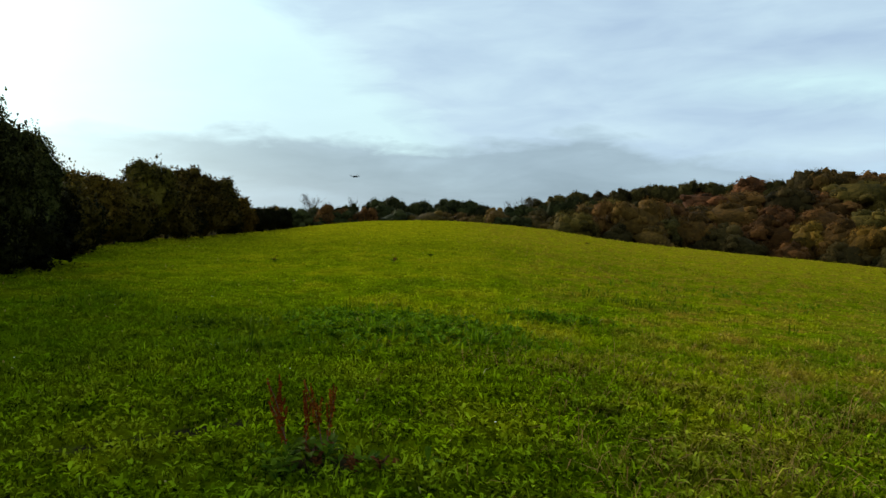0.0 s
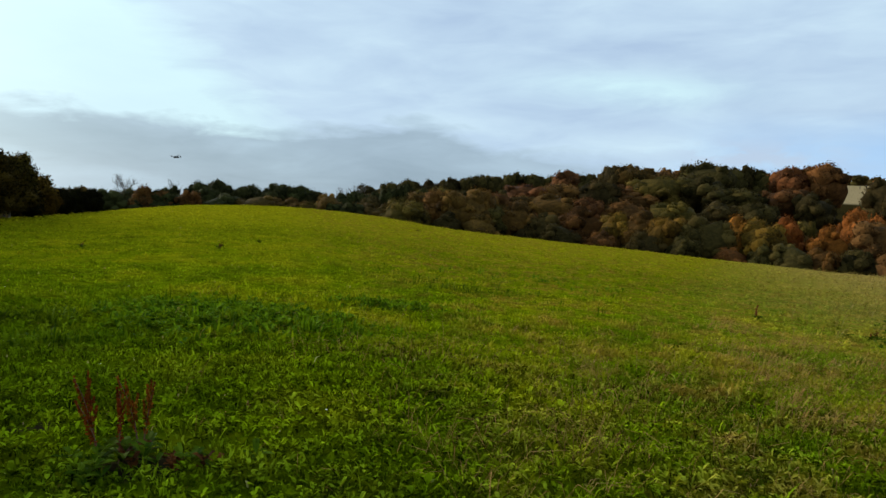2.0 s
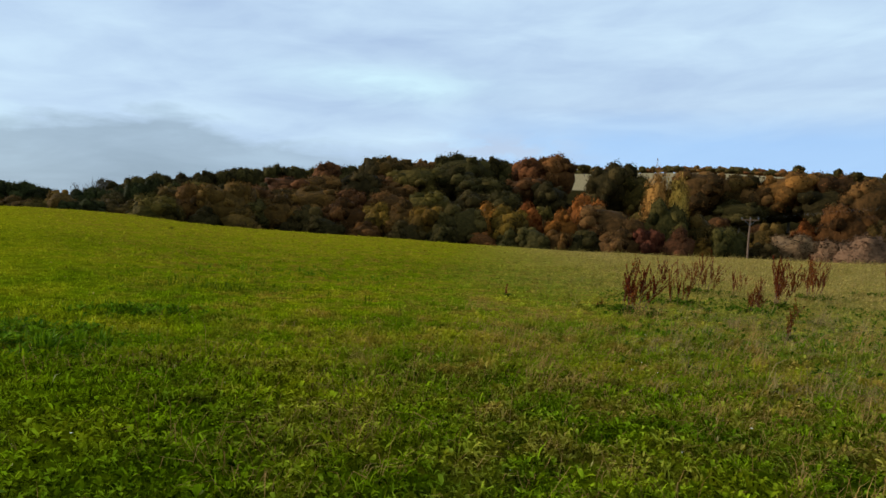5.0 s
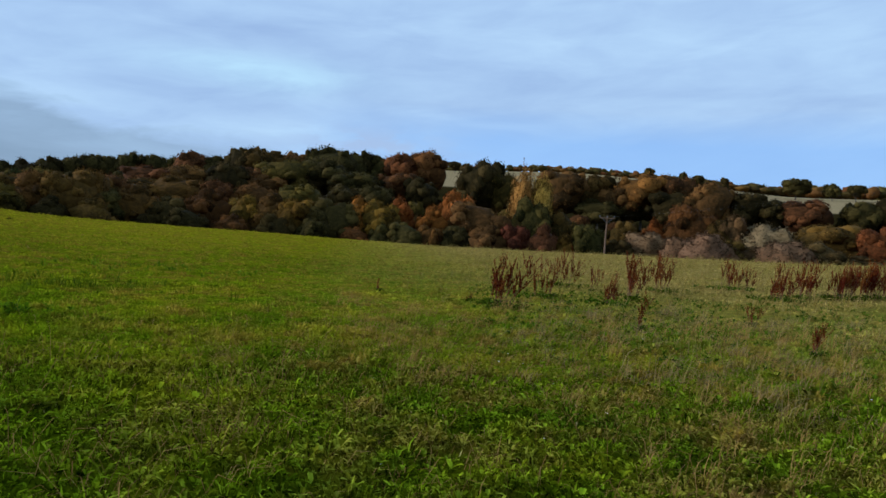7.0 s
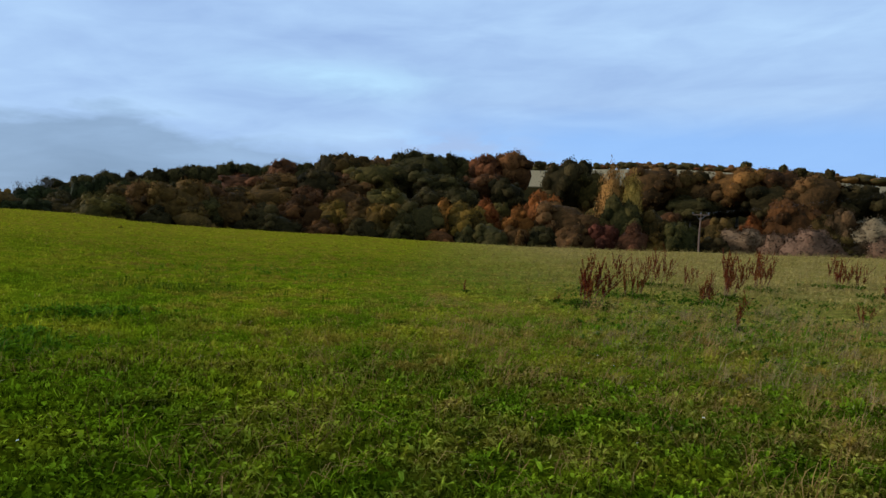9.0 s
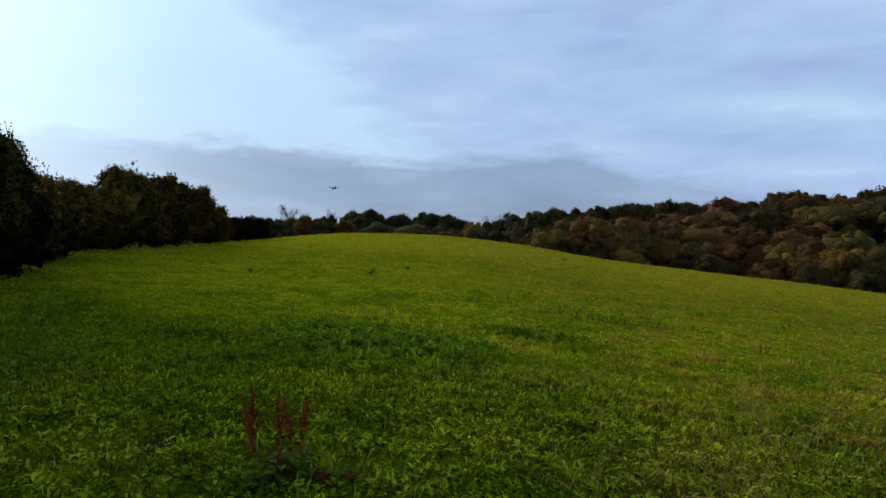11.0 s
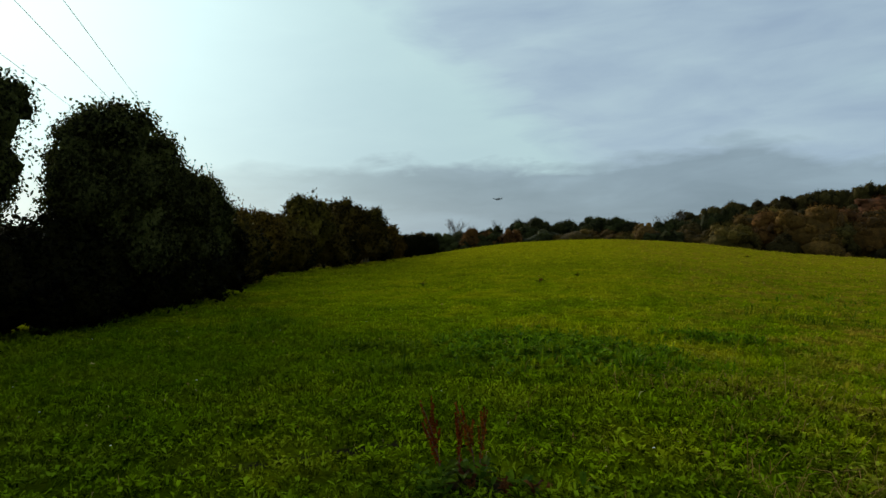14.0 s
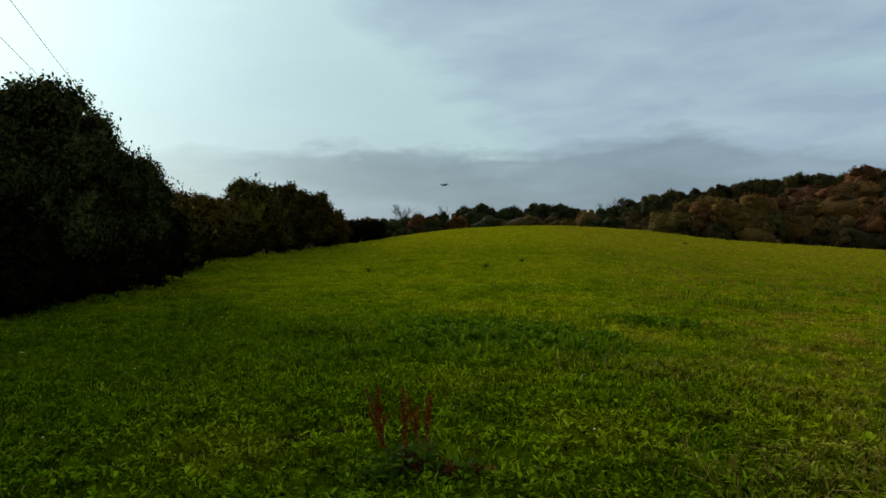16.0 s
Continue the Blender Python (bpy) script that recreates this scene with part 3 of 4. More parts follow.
WORDS = {"dark": "dark green", "far": "dark green", "olive": "olive-green", "brown": "brown", "rust": "rust-brown", "orange": "bright orange", "gold": "golden yellow", "grey": "pale grey leafless", "sage": "grey-green",
         "russet": "russet-brown", "amber": "yellowing amber", "oak": "copper-brown", "mauve": "mauve-grey leafless", "tan": "tan-leaved", "wine": "wine-red", "green": "late green", "ash": "ash-grey leafless"}
WOOD = "trees of the valley wood"


def stand(r, shape, kind, rows):
    """Trees or shrubs of one depth of the wood: bearing, elevation of the top, breadth in degrees, colour."""
    for az, el, span, col in rows:
        form = "willow" if col in ("grey", "ash") else shape
        shrub = shape == "bush"
        tree("shrub" if shrub else "autumn_tree", az, r + rnd.uniform(-4, 4), el, 1.0, form, col, f"{WORDS[col]} {kind}", "shrub" if shrub else "tree", WOOD, span=span * 1.28)


def fill(r0, step, a0, a1, share, palette):
    """Trees between the others of the wood."""
    az = a0
    while az < a1:
        a = az + rnd.uniform(-0.3, 0.3) * step
        low, high = lookup(FRONT, a), lookup(BACK, a)
        col = rnd.choice(palette)
        tree("autumn_tree", a, r0 + rnd.uniform(-8, 8), low + (high - low) * share + rnd.uniform(-0.25, 0.1), rnd.uniform(0.85, 1.2), "back", col, f"{WORDS[col]} autumn tree in the valley wood", "tree", WOOD)
        az += step * rnd.uniform(0.8, 1.2)


def wood():
    fill(150, 2.9, 7, 90, 0.0, ["dark", "brown", "olive"])
    fill(172, 2.7, 7, 90, 0.3, ["dark", "brown", "brown", "olive"])
    fill(200, 2.5, 7, 90, 0.6, ["dark", "brown", "brown", "dark"])
    fill(235, 2.3, 7, 90, 0.85, ["dark", "dark", "brown"])
    fill(285, 2.0, 7, 43, 1.0, ["dark", "dark", "brown"])
    fill(300, 2.0, 46, 90, 1.0, ["dark", "dark", "brown"])
    stand(268, "broad", "tree on the wood's skyline", [(7.8, 2.42, 2.3, "dark"), (9.5, 2.82, 2.0, "dark"), (10.9, 3.25, 2.2, "dark"), (12.9, 3.37, 1.9, "dark"), (14.3, 3.64, 1.9, "dark"), (15.9, 3.89, 1.8, "dark"),
          (17.1, 4.16, 1.9, "dark"), (18.2, 4.12, 1.7, "dark"), (19.5, 4.62, 1.8, "dark"), (21.2, 4.53, 2.1, "dark"), (22.8, 4.51, 2.0, "dark")])
    stand(232, "broad", "oak high on the wooded slope", [(24.1, 5.03, 3.1, "brown"), (26.1, 4.86, 2.6, "dark"), (27.8, 5.73, 2.4, "dark"), (29.3, 5.85, 3.3, "olive"), (31.8, 5.72, 2.6, "brown"), (33.3, 6.17, 1.3, "dark"),
          (35.2, 6.42, 4.1, "dark"), (37.4, 6.12, 2.3, "dark"), (39.0, 5.94, 2.2, "dark"), (40.7, 6.22, 3.4, "oak"), (42.8, 6.62, 3.4, "oak")])
    stand(200, "broad", "tree in the middle of the wooded slope", [(21.0, 3.71, 4.1, "brown"), (23.7, 3.97, 3.8, "brown"), (26.6, 4.43, 3.6, "dark"), (28.2, 4.29, 3.3, "brown"), (31.2, 5.13, 4.1, "olive"), (34.2, 5.39, 4.2, "dark"),
          (33.0, 4.22, 3.9, "dark"), (36.9, 4.53, 4.1, "dark"), (40.3, 4.72, 3.4, "brown"), (42.3, 4.38, 2.6, "dark"), (30.0, 3.69, 3.5, "brown")])
    stand(190, "broad", "tree below the hill pasture", [(47.3, 6.19, 3.5, "dark"), (49.1, 5.09, 3.2, "olive"), (54.3, 5.54, 4.2, "brown"), (56.4, 5.43, 3.6, "olive"), (58.1, 4.48, 3.2, "brown"), (60.5, 5.66, 4.3, "rust"),
          (63.3, 5.36, 3.2, "brown"), (65.5, 5.1, 3.4, "brown"), (68.0, 4.3, 3.1, "dark"), (62.8, 4.22, 3.9, "dark"), (59.7, 3.58, 3.6, "dark"), (57.1, 3.43, 3.3, "dark"), (70.3, 3.85, 2.7, "dark"),
          (72.4, 3.95, 3.6, "brown"), (75.9, 3.9, 2.6, "dark"), (77.8, 4.3, 2.4, "dark"), (50.9, 3.5, 2.6, "dark"), (46.2, 3.6, 2.2, "dark")])
    stand(162, "broad", "tree behind the wood's edge", [(13.1, 2.86, 3.9, "olive"), (17.9, 2.77, 3.5, "brown"), (20.7, 2.71, 3.9, "olive"), (23.3, 3.14, 4.3, "russet"), (25.8, 2.94, 3.3, "brown"), (8.3, 1.93, 3.0, "olive"),
          (28.7, 2.95, 3.0, "brown"), (32.6, 3.15, 3.4, "olive"), (36.1, 3.33, 3.5, "dark"), (38.6, 3.47, 3.5, "dark")])
    stand(134, "bush", "shrub at the edge of the wood", [(10.8, 1.78, 3.2, "olive"), (12.7, 2.28, 3.2, "olive"), (15.8, 3.04, 4.5, "russet"), (17.6, 2.9, 2.8, "russet"), (18.4, 1.78, 3.5, "sage"), (19.9, 2.19, 3.9, "russet"),
          (22.6, 1.49, 3.3, "sage"), (25.2, 2.28, 3.8, "russet"), (28.3, 1.97, 3.8, "amber"), (30.1, 2.33, 3.3, "russet"), (32.2, 1.98, 3.3, "amber"), (35.1, 2.22, 4.1, "sage"), (37.1, 2.47, 2.8, "orange"),
          (39.0, 2.29, 3.7, "amber"), (40.5, 2.66, 2.8, "orange"), (13.9, 2.56, 3.4, "russet"), (9.9, 1.56, 2.6, "olive"), (7.9, 1.64, 2.6, "dark")])
    stand(127, "bush", "low shrub before the wood", [(36.9, -0.07, 2.4, "rust"), (41.5, 0.55, 2.9, "sage"), (21.3, 0.59, 2.7, "dark"), (24.0, 0.61, 2.7, "dark"), (27.1, 0.37, 2.6, "russet"), (30.6, 0.62, 3.0, "sage"),
          (11.4, 1.21, 3.0, "olive"), (17.3, 0.9, 3.0, "russet"), (33.5, 0.5, 2.6, "dark"), (39.4, 0.4, 2.4, "dark"), (14.3, 0.9, 2.6, "dark")])
    stand(136, "bush", "tree at the foot of the hillside", [(45.4, 3.45, 3.2, "orange"), (43.6, 2.06, 3.2, "orange"), (47.5, 2.61, 4.7, "tan"), (51.8, 3.28, 3.2, "green"), (54.2, 2.33, 2.8, "olive"), (59.3, 1.66, 2.6, "olive"),
          (61.7, 1.95, 1.9, "orange"), (64.5, 3.25, 3.9, "russet"), (66.3, 2.2, 3.0, "olive"), (69.8, 2.12, 4.0, "ash"), (67.5, 2.64, 2.5, "mauve"), (68.7, 1.69, 2.5, "rust"), (73.9, 2.25, 4.7, "russet"),
          (77.0, 2.27, 2.8, "rust"), (80.0, 2.0, 3.4, "olive"), (83.5, 2.2, 3.6, "brown")])
    stand(126, "bush", "shrub below the field's lower edge", [(48.4, 0.78, 3.4, "tan"), (50.4, 0.9, 2.7, "wine"), (52.7, 1.1, 2.7, "wine"), (54.5, 0.35, 2.2, "amber"), (56.4, 1.34, 2.9, "green"), (61.1, 1.06, 3.8, "grey"),
          (65.4, 1.21, 4.3, "grey"), (63.5, 0.77, 2.5, "grey"), (71.1, 0.89, 3.8, "grey"), (73.4, 0.92, 3.2, "mauve"), (68.8, 0.26, 3.1, "mauve"), (76.0, 0.04, 3.3, "mauve"), (56.5, -0.02, 2.6, "dark"),
          (58.9, 0.14, 2.7, "dark"), (67.3, 0.72, 2.8, "olive"), (45.5, 0.6, 3.0, "dark"), (43.2, 0.5, 2.4, "russet"), (79.5, 0.6, 3.4, "mauve")])
    for az, el, span, label in ((50.9, 5.71, 2.3, "tall golden yellow poplar above the valley wood"), (52.5, 5.2, 2.1, "golden yellow poplar beside a taller one")):
        tree("poplar_tree", az, 143, el, 1.0, "tall", "gold", label, group=WOOD, span=span)


def far_lines():
    # the hedge and trees beyond the crest of the field
    for az, el, span in ((-15.6, -0.1, 1.3), (-14.1, 0.05, 1.3), (-12.6, 0.15, 1.9), (-5.8, 1.5, 2.3), (-4.3, 1.75, 2.3), (-5.1, 1.1, 2.6), (-3.4, 1.36, 2.6), (-1.8, 1.62, 2.6), (0.6, 1.92, 2.4), (2.2, 1.91, 2.7),
                         (3.3, 1.59, 2.1), (8.0, 2.04, 2.3), (9.4, 2.4, 1.9), (10.6, 2.87, 1.8), (12.2, 2.66, 1.9), (-7.9, 0.95, 2.0), (6.0, 1.75, 2.4), (-0.6, 1.5, 2.2), (7.0, 1.85, 2.0)):
        tree("hedgerow_tree", az, 140 + rnd.uniform(-6, 6), el, 1.0, "broad", "far", "dark hedgerow tree beyond the crest of the field", "tree", "trees beyond the crest", span=span * 1.1)
    for az, el, span in ((-9.2, 0.78, 3.8), (4.4, 1.5, 2.7), (-11.6, 0.1, 2.4), (-6.6, 0.7, 2.6)):
        tree("hedge_shrub", az, 122, el, 1.0, "bush", "russet", "brown-leaved hedge shrub beyond the crest of the field", "shrub", "hedge beyond the crest", span=span)
    az = -16.5
    while az < 11:
        tree("hedge_shrub", az, rnd.uniform(118, 126), lookup(SKYLINE, az) * 0.45 + rnd.uniform(0.0, 0.25), rnd.uniform(1.1, 1.6), "bush", rnd.choice(["far", "far", "olive"]),
             "dark bushy hedge shrub beyond the crest of the field", "shrub", "hedge beyond the crest")
        az += rnd.uniform(1.2, 1.8)
    for az, el, w in ((-11.1, 1.5, 0.75), (-7.6, 1.5, 0.5), (5.5, 2.1, 0.6), (6.9, 2.6, 0.6), (6.4, 2.3, 0.5)):
        tree("bare_tree", az, 150, el, w, "bare", "", "leafless tree beyond the crest of the field", group="bare trees")
    # the far skyline
    az = 43.6
    while az < 90:
        conifer = 47 < az < 58
        tree("skyline_tree", az, rnd.uniform(640, 690), lookup(SKYLINE, az) - rnd.uniform(-0.06, 0.2), rnd.uniform(1.0, 1.7), "conifer" if conifer and rnd.random() < 0.5 else "far",
             rnd.choice(["dark", "dark", "brown"]), "distant dark tree on the far skyline", "tree", "trees on the far skyline")
        az += rnd.uniform(0.34, 0.5)
    az = 43.6
    while az < 90:
        tree("hedge_shrub", az, rnd.uniform(640, 655), lookup(SKYLINE, az) - rnd.uniform(0.2, 0.3), rnd.uniform(2.0, 3.0), "far", rnd.choice(["dark", "dark", "brown"]),
             "distant dark hedge along the far skyline", "shrub", "hedge on the far skyline")
        az += rnd.uniform(0.6, 0.9)
    for az, el, span in ((60.9, 6.04, 1.1), (71.5, 5.5, 2.4), (63.5, 5.82, 0.7), (64.6, 5.57, 1.0), (66.5, 5.45, 0.9), (45.1, 5.85, 1.4), (73.9, 5.13, 1.4), (75.4, 5.08, 1.5)):
        tree("hilltop_tree", az, 560, el, 1.0, "broad", "dark", "round dark tree on the far hill", group="trees on the far hill", span=span)


wood()
far_lines()


# ---- the hedge with its near trees ----
def near_tree(name, az, r, top_el, span, seed, cards, leaf, colour, label, low=0.1, cone=0.0, flare=0.05, lump=0.3, shoots=300, boughs=100):
    x, y, z = at_bearing(az, r)
    H = EYE + r * math.tan(radians(top_el)) - z
    ob = new(name)
    part_mesh("trunk", trunk_mesh("trunk", seed, 0.8, 0.02, 16, 7, 4, 0.22), ob)
    width = radians(span) * r
    part_mesh("crown", crown_mesh("crown", seed, LEAF[colour], 4, cards, leaf / H, low, lump, (1.7, 4.2, 10.0), flare, cone, 0.85, 1.0, shoots, 0.38 / H, 0.9, boughs, 0.10, 0.19, width / H), ob)
    ob.matrix_world = Matrix.LocRotScale((x, y, z - 0.05), Euler((0, 0, seed)), (width, width, H))
    return tagged(ob, label, "tree", "trees of the field hedge")


near_tree("hawthorn_tree", -38.0, 15.6, 9.1, 10.6, 101, 30000, 0.048, "hedge", "dense dark green hawthorn backlit in the field hedge", cone=0.12, lump=0.32, shoots=900, boughs=130)
near_tree("hawthorn_tree", -34.4, 17.4, 6.7, 7.6, 108, 20000, 0.05, "hedge", "dark hawthorn leaning on a taller one in the hedge", cone=0.3, lump=0.32, shoots=650, boughs=120)
near_tree("hawthorn_tree", -31.4, 19.6, 4.2, 4.8, 109, 9000, 0.045, "hedge", "lower dark hawthorn against a taller one in the hedge", shoots=200)
near_tree("hawthorn_tree", -48.1, 12.8, 11.0, 9.2, 102, 18000, 0.042, "hedge", "tall dark hawthorn backlit in the field hedge", flare=-0.3, lump=0.35, shoots=400)
# out of view: added this tall to keep sun off the near left pasture
near_tree("hawthorn_tree", -59, 12.4, 13.0, 12, 103, 8000, 0.07, "hedge", "unseen hawthorn added to the field hedge to shade the pasture")
near_tree("hedge_tree", -27.8, 30, 1.84, 5.6, 104, 9000, 0.06, "hedgebrown", "brown-leaved hedge tree beside the pasture", shoots=120)
near_tree("hedge_tree", -23.4, 38, 3.1, 4.6, 105, 9000, 0.07, "hedgeolive", "shaggy dark hedge oak beside the pasture", shoots=120)
near_tree("hedge_tree", -20.4, 44, 2.8, 4.4, 106, 9000, 0.08, "hedgeolive", "wide dark hedge oak beside the pasture", shoots=120)
near_tree("hedge_tree", -18.3, 48, 2.2, 3.6, 110, 7000, 0.085, "hedgeolive", "rounded dark hedge oak beside the pasture", shoots=120)
near_tree("hedge_tree", -16.8, 54, 0.8, 2.8, 107, 4000, 0.11, "hedgebrown", "small brown hedge tree beside the pasture", shoots=200)
# low shrubs; most carry the hedge foot's shade in their leaf colour
for az, r, el, col in [(-73.7, 11.6, 0.8, "hedgeshade"), (-63.8, 11.6, 0.2, "hedgeshade"), (-58.2, 11.8, 0.8, "hedgeshade"), (-53.6, 12.0, -1.3, "hedgeshade"), (-50.0, 12.3, -1.0, "hedgeshade"), (-46.7, 12.8, -2.4, "hedgeshade"), (-43.1, 13.6, -1.6, "hedgeshade"), (-40.3, 14.4, -1.9, "hedgeshade"),
                       (-37.6, 15.6, -1.8, "hedgeshade"), (-34.9, 17.2, -1.4, "hedgeshade"), (-32.9, 18.8, 0.4, "hedgeshade"), (-31.1, 21.0, 1.3, "hedgeshade"), (-29.4, 25.0, 1.3, "hedgeolive"), (-28.3, 26.5, -1.1, "hedgeshade"), (-25.6, 33, 1.7, "hedgeolive"), (-24.4, 34.5, -1.2, "hedgeshade"),
                       (-22.0, 40, 1.8, "hedgeolive"), (-20.6, 42.5, -1.1, "hedgeshade"), (-18.7, 47, 1.4, "hedgeolive"), (-17.5, 50, -1.0, "hedgeshade"), (-16.3, 54, 0.2, "hedgebrown"), (-15.3, 57, -0.7, "hedgeshade"), (-14.4, 60, -0.1, "hedgeshade"), (-13.3, 63, -0.2, "hedgeshade")]:
    tree("hedge_shrub", az, r, el, 1.1, "hedge", col, "dark hawthorn shrub along the field hedge", "shrub", "shrubs of the field hedge", 0.05)


# ---- grass ----
def in_sector(rng, n, r0, r1, a0=-54.0, a1=84.0):
    r = np.sqrt(rng.uniform(r0 * r0, r1 * r1, n))
    a = np.radians(rng.uniform(a0, a1, n))
    return r * np.sin(a), r * np.cos(a)


def thinned(x, y):
    """Sparse and dense patches of the sward."""
    rng = np.random.default_rng(900)
    w = np.zeros_like(x)
    for k in range(14):
        f, a = 0.5 * 1.32 ** k, rng.uniform(0, 6.28)
        w += np.sin(f * (x * math.cos(a) + y * math.sin(a)) + rng.uniform(0, 6.28) + 1.7 * np.sin(0.43 * f * (y * math.cos(a) - x * math.sin(a))))
    return np.clip(0.5 + 0.16 * w, 0, 1)


def mound(x, y):
    """The cushions of the sward, 0 in the hollows and 1 on top."""
    rng = np.random.default_rng(901)
    w = np.zeros_like(x)
    for k in range(10):
        f, a = 9.0 * 1.13 ** k, rng.uniform(0, 6.28)
        w += np.sin(f * (x * math.cos(a) + y * math.sin(a)) + rng.uniform(0, 6.28))
    return np.clip(0.5 + 0.19 * w, 0, 1) * (1 - 0.9 * rut(x, y))


def rut(x, y):
    """An old wheel rut, 1 along its middle."""
    return np.exp(-((0.63 * (x + 2.1) - 0.78 * (y - 4.58)) / 0.065) ** 2) * np.clip((-1.2 - x) / 0.3, 0, 1) * np.clip((x + 3.6) / 0.8, 0, 1)


def hollow(x, y):
    """A dark hollow at the foot of the small docks, 1 in its middle."""
    return np.exp(-((x + 0.66) / 0.34) ** 2 - ((y - 4.28) / 0.22) ** 2)


def grass(label, seed, n, place, length, width, mat, lean=0.7, tuft=9, tuft_r=0.035, name="grass", rest=0.55, simple=False, wind=None):
    """Tufts of curved blades; place(rng, n) gives where the tufts stand."""
    rng = np.random.default_rng(seed)
    tx, ty = place(rng, n // tuft)
    keep = np.hypot(tx, ty) < table(EDGE_D, np.degrees(np.arctan2(tx, ty))) + 0.6
    tx, ty = tx[keep], ty[keep]
    patch = thinned(tx, ty)
    hump = mound(tx, ty)
    bare = np.maximum(rut(tx, ty), hollow(tx, ty)) > rng.uniform(0.35, 0.95, len(tx))
    tx, ty, patch, hump = tx[~bare], ty[~bare], patch[~bare], hump[~bare]
    ts = (0.65 + 0.5 * patch) * (0.4 + 1.0 * hump) * rng.uniform(0.7, 1.3, len(tx))
    hump = np.repeat(hump, tuft)
    tx, ty, ts = np.repeat(tx, tuft), np.repeat(ty, tuft), np.repeat(ts, tuft)
    n = len(tx)
    a = rng.uniform(0, 2 * math.pi, n)
    d = tuft_r * np.abs(rng.normal(0, 1, n))
    x, y = tx + d * np.cos(a), ty + d * np.sin(a)
    a = a + rng.normal(0, 0.7, n) if wind is None else rng.normal(wind, 0.75, n)
    z = ground_z(x, y) - 0.01 + 0.06 * hump * min(1, length * 12)
    L = length * rng.uniform(0.5, 1.2, n) * ts
    W = width * rng.uniform(0.6, 1.4, n)
    tilt = np.abs(rng.normal(rest, lean, n)).clip(0, 1.25)
    dx, dy = np.cos(a), np.sin(a)
    b = np.column_stack([x, y, z])
    side = np.column_stack([-dy, dx, rng.normal(0, 0.35, n)]) * W[:, None] * 0.5
    m = b + np.column_stack([dx * np.sin(tilt * 0.55), dy * np.sin(tilt * 0.55), np.cos(tilt * 0.55)]) * (L * 0.55)[:, None]
    t = m + np.column_stack([dx * np.sin(tilt * 1.5), dy * np.sin(tilt * 1.5), np.cos(tilt * 1.5)]) * (L * 0.5)[:, None]
    if simple:
        v = np.stack([b - side, b + side, t], 1).reshape(-1, 3)
        faces = [(k, k + 1, k + 2) for k in np.arange(n) * 3]
    else:
        v = np.stack([b - side * 0.6, b + side * 0.6, m + side, m - side, t], 1).reshape(-1, 3)
        i = np.arange(n) * 5
        faces = [(k, k + 1, k + 2, k + 3) for k in i] + [(k + 3, k + 2, k + 4) for k in i]
    return tagged(new(name, mesh_from(name, v, faces, mat)), label, "grass", kind="stuff")


def sector(r0, r1, a0=-54.0, a1=84.0):
    return lambda rng, n: in_sector(rng, n, r0, r1, a0, a1)


def around(az, r, wide, deep):
    x, y, _ = at_bearing(az, r)
    c, s = math.cos(radians(az)), math.sin(radians(az))

    def place(rng, n):
        u, v = rng.normal(0, wide * 0.5, n), rng.normal(0, deep * 0.5, n)
        return x + u * c + v * s, y - u * s + v * c
    return place


grass("short green pasture grass with broad blades", 1, 90000, sector(2.9, 8.0), 0.06, 0.016, M_BLADE, 0.5, 7, 0.04, rest=0.85)
grass("longer curved blades in the green sward", 21, 30000, sector(2.9, 8.6), 0.085, 0.009, M_BLADE, 0.3, 6, 0.05, rest=1.15)
grass("short green pasture grass underfoot", 31, 24000, sector(0.25, 3.0, -180, 180), 0.065, 0.016, M_BLADE, 0.5, 7, 0.04, rest=0.85, simple=True)
grass("short green pasture grass behind the path", 32, 36000, sector(2.9, 11, 84, 306), 0.075, 0.026, M_MIDBLADE, 0.4, 7, 0.05, rest=0.65, simple=True)
grass("short green pasture grass further off", 12, 65000, sector(7.6, 12.5), 0.075, 0.022, M_MIDBLADE, 0.5, 7, 0.05, rest=0.85)
grass("short green pasture grass", 2, 120000, sector(8.0, 17), 0.06, 0.034, M_MIDBLADE, 0.45, 7, 0.06, rest=1.0, simple=True)
grass("green pasture grass", 3, 110000, sector(17, 37), 0.07, 0.07, M_FARBLADE, 0.4, 6, 0.14, rest=1.0, simple=True)
grass("yellow-green pasture grass up the slope", 4, 70000, sector(37, 85), 0.08, 0.14, M_FARBLADE, 0.4, 5, 0.3, rest=1.0, simple=True)
M_LUSH = leaf_material("lush_grass_blade", (0.036, 0.076, 0.001), (0.135, 0.20, 0.003), 0.3)
for k, (az, r, wide, deep, n) in enumerate([(-3.6, 9.7, 1.5, 1.3, 2200), (-1.0, 9.3, 1.2, 0.7, 900), (-5.6, 9.2, 0.8, 0.6, 500), (9.4, 11.8, 0.9, 0.4, 500), (-16.8, 9.8, 0.8, 0.35, 400), (-11.6, 10.6, 0.6, 0.3, 350), (-26.7, 12.5, 0.9, 0.3, 400),
                                            (16.5, 15.5, 2.2, 1.7, 800), (22.3, 20.5, 3.0, 2.2, 700), (3.7, 8.6, 0.9, 0.4, 700), (-15.0, 8.2, 0.7, 0.4, 600), (54.9, 12.4, 2.0, 0.7, 350), (65.8, 13.4, 2.4, 0.8, 450)]):
    grass("darker lush clump of grass in the pasture", 40 + k, n, around(az, r, wide, deep), 0.12, 0.022, M_LUSH, 0.4, 9, 0.07, "grass_clump")


def dry_strip(rng, n):
    x, y = in_sector(rng, n, 8, 83, 35, 88)
    k = rng.uniform(0, 1, n) < np.clip((np.degrees(np.arctan2(x, y)) - 38.5) / 15, 0, 1) * np.clip((np.hypot(x, y) - 13) / 9, 0.07, 1)
    return x[k], y[k]


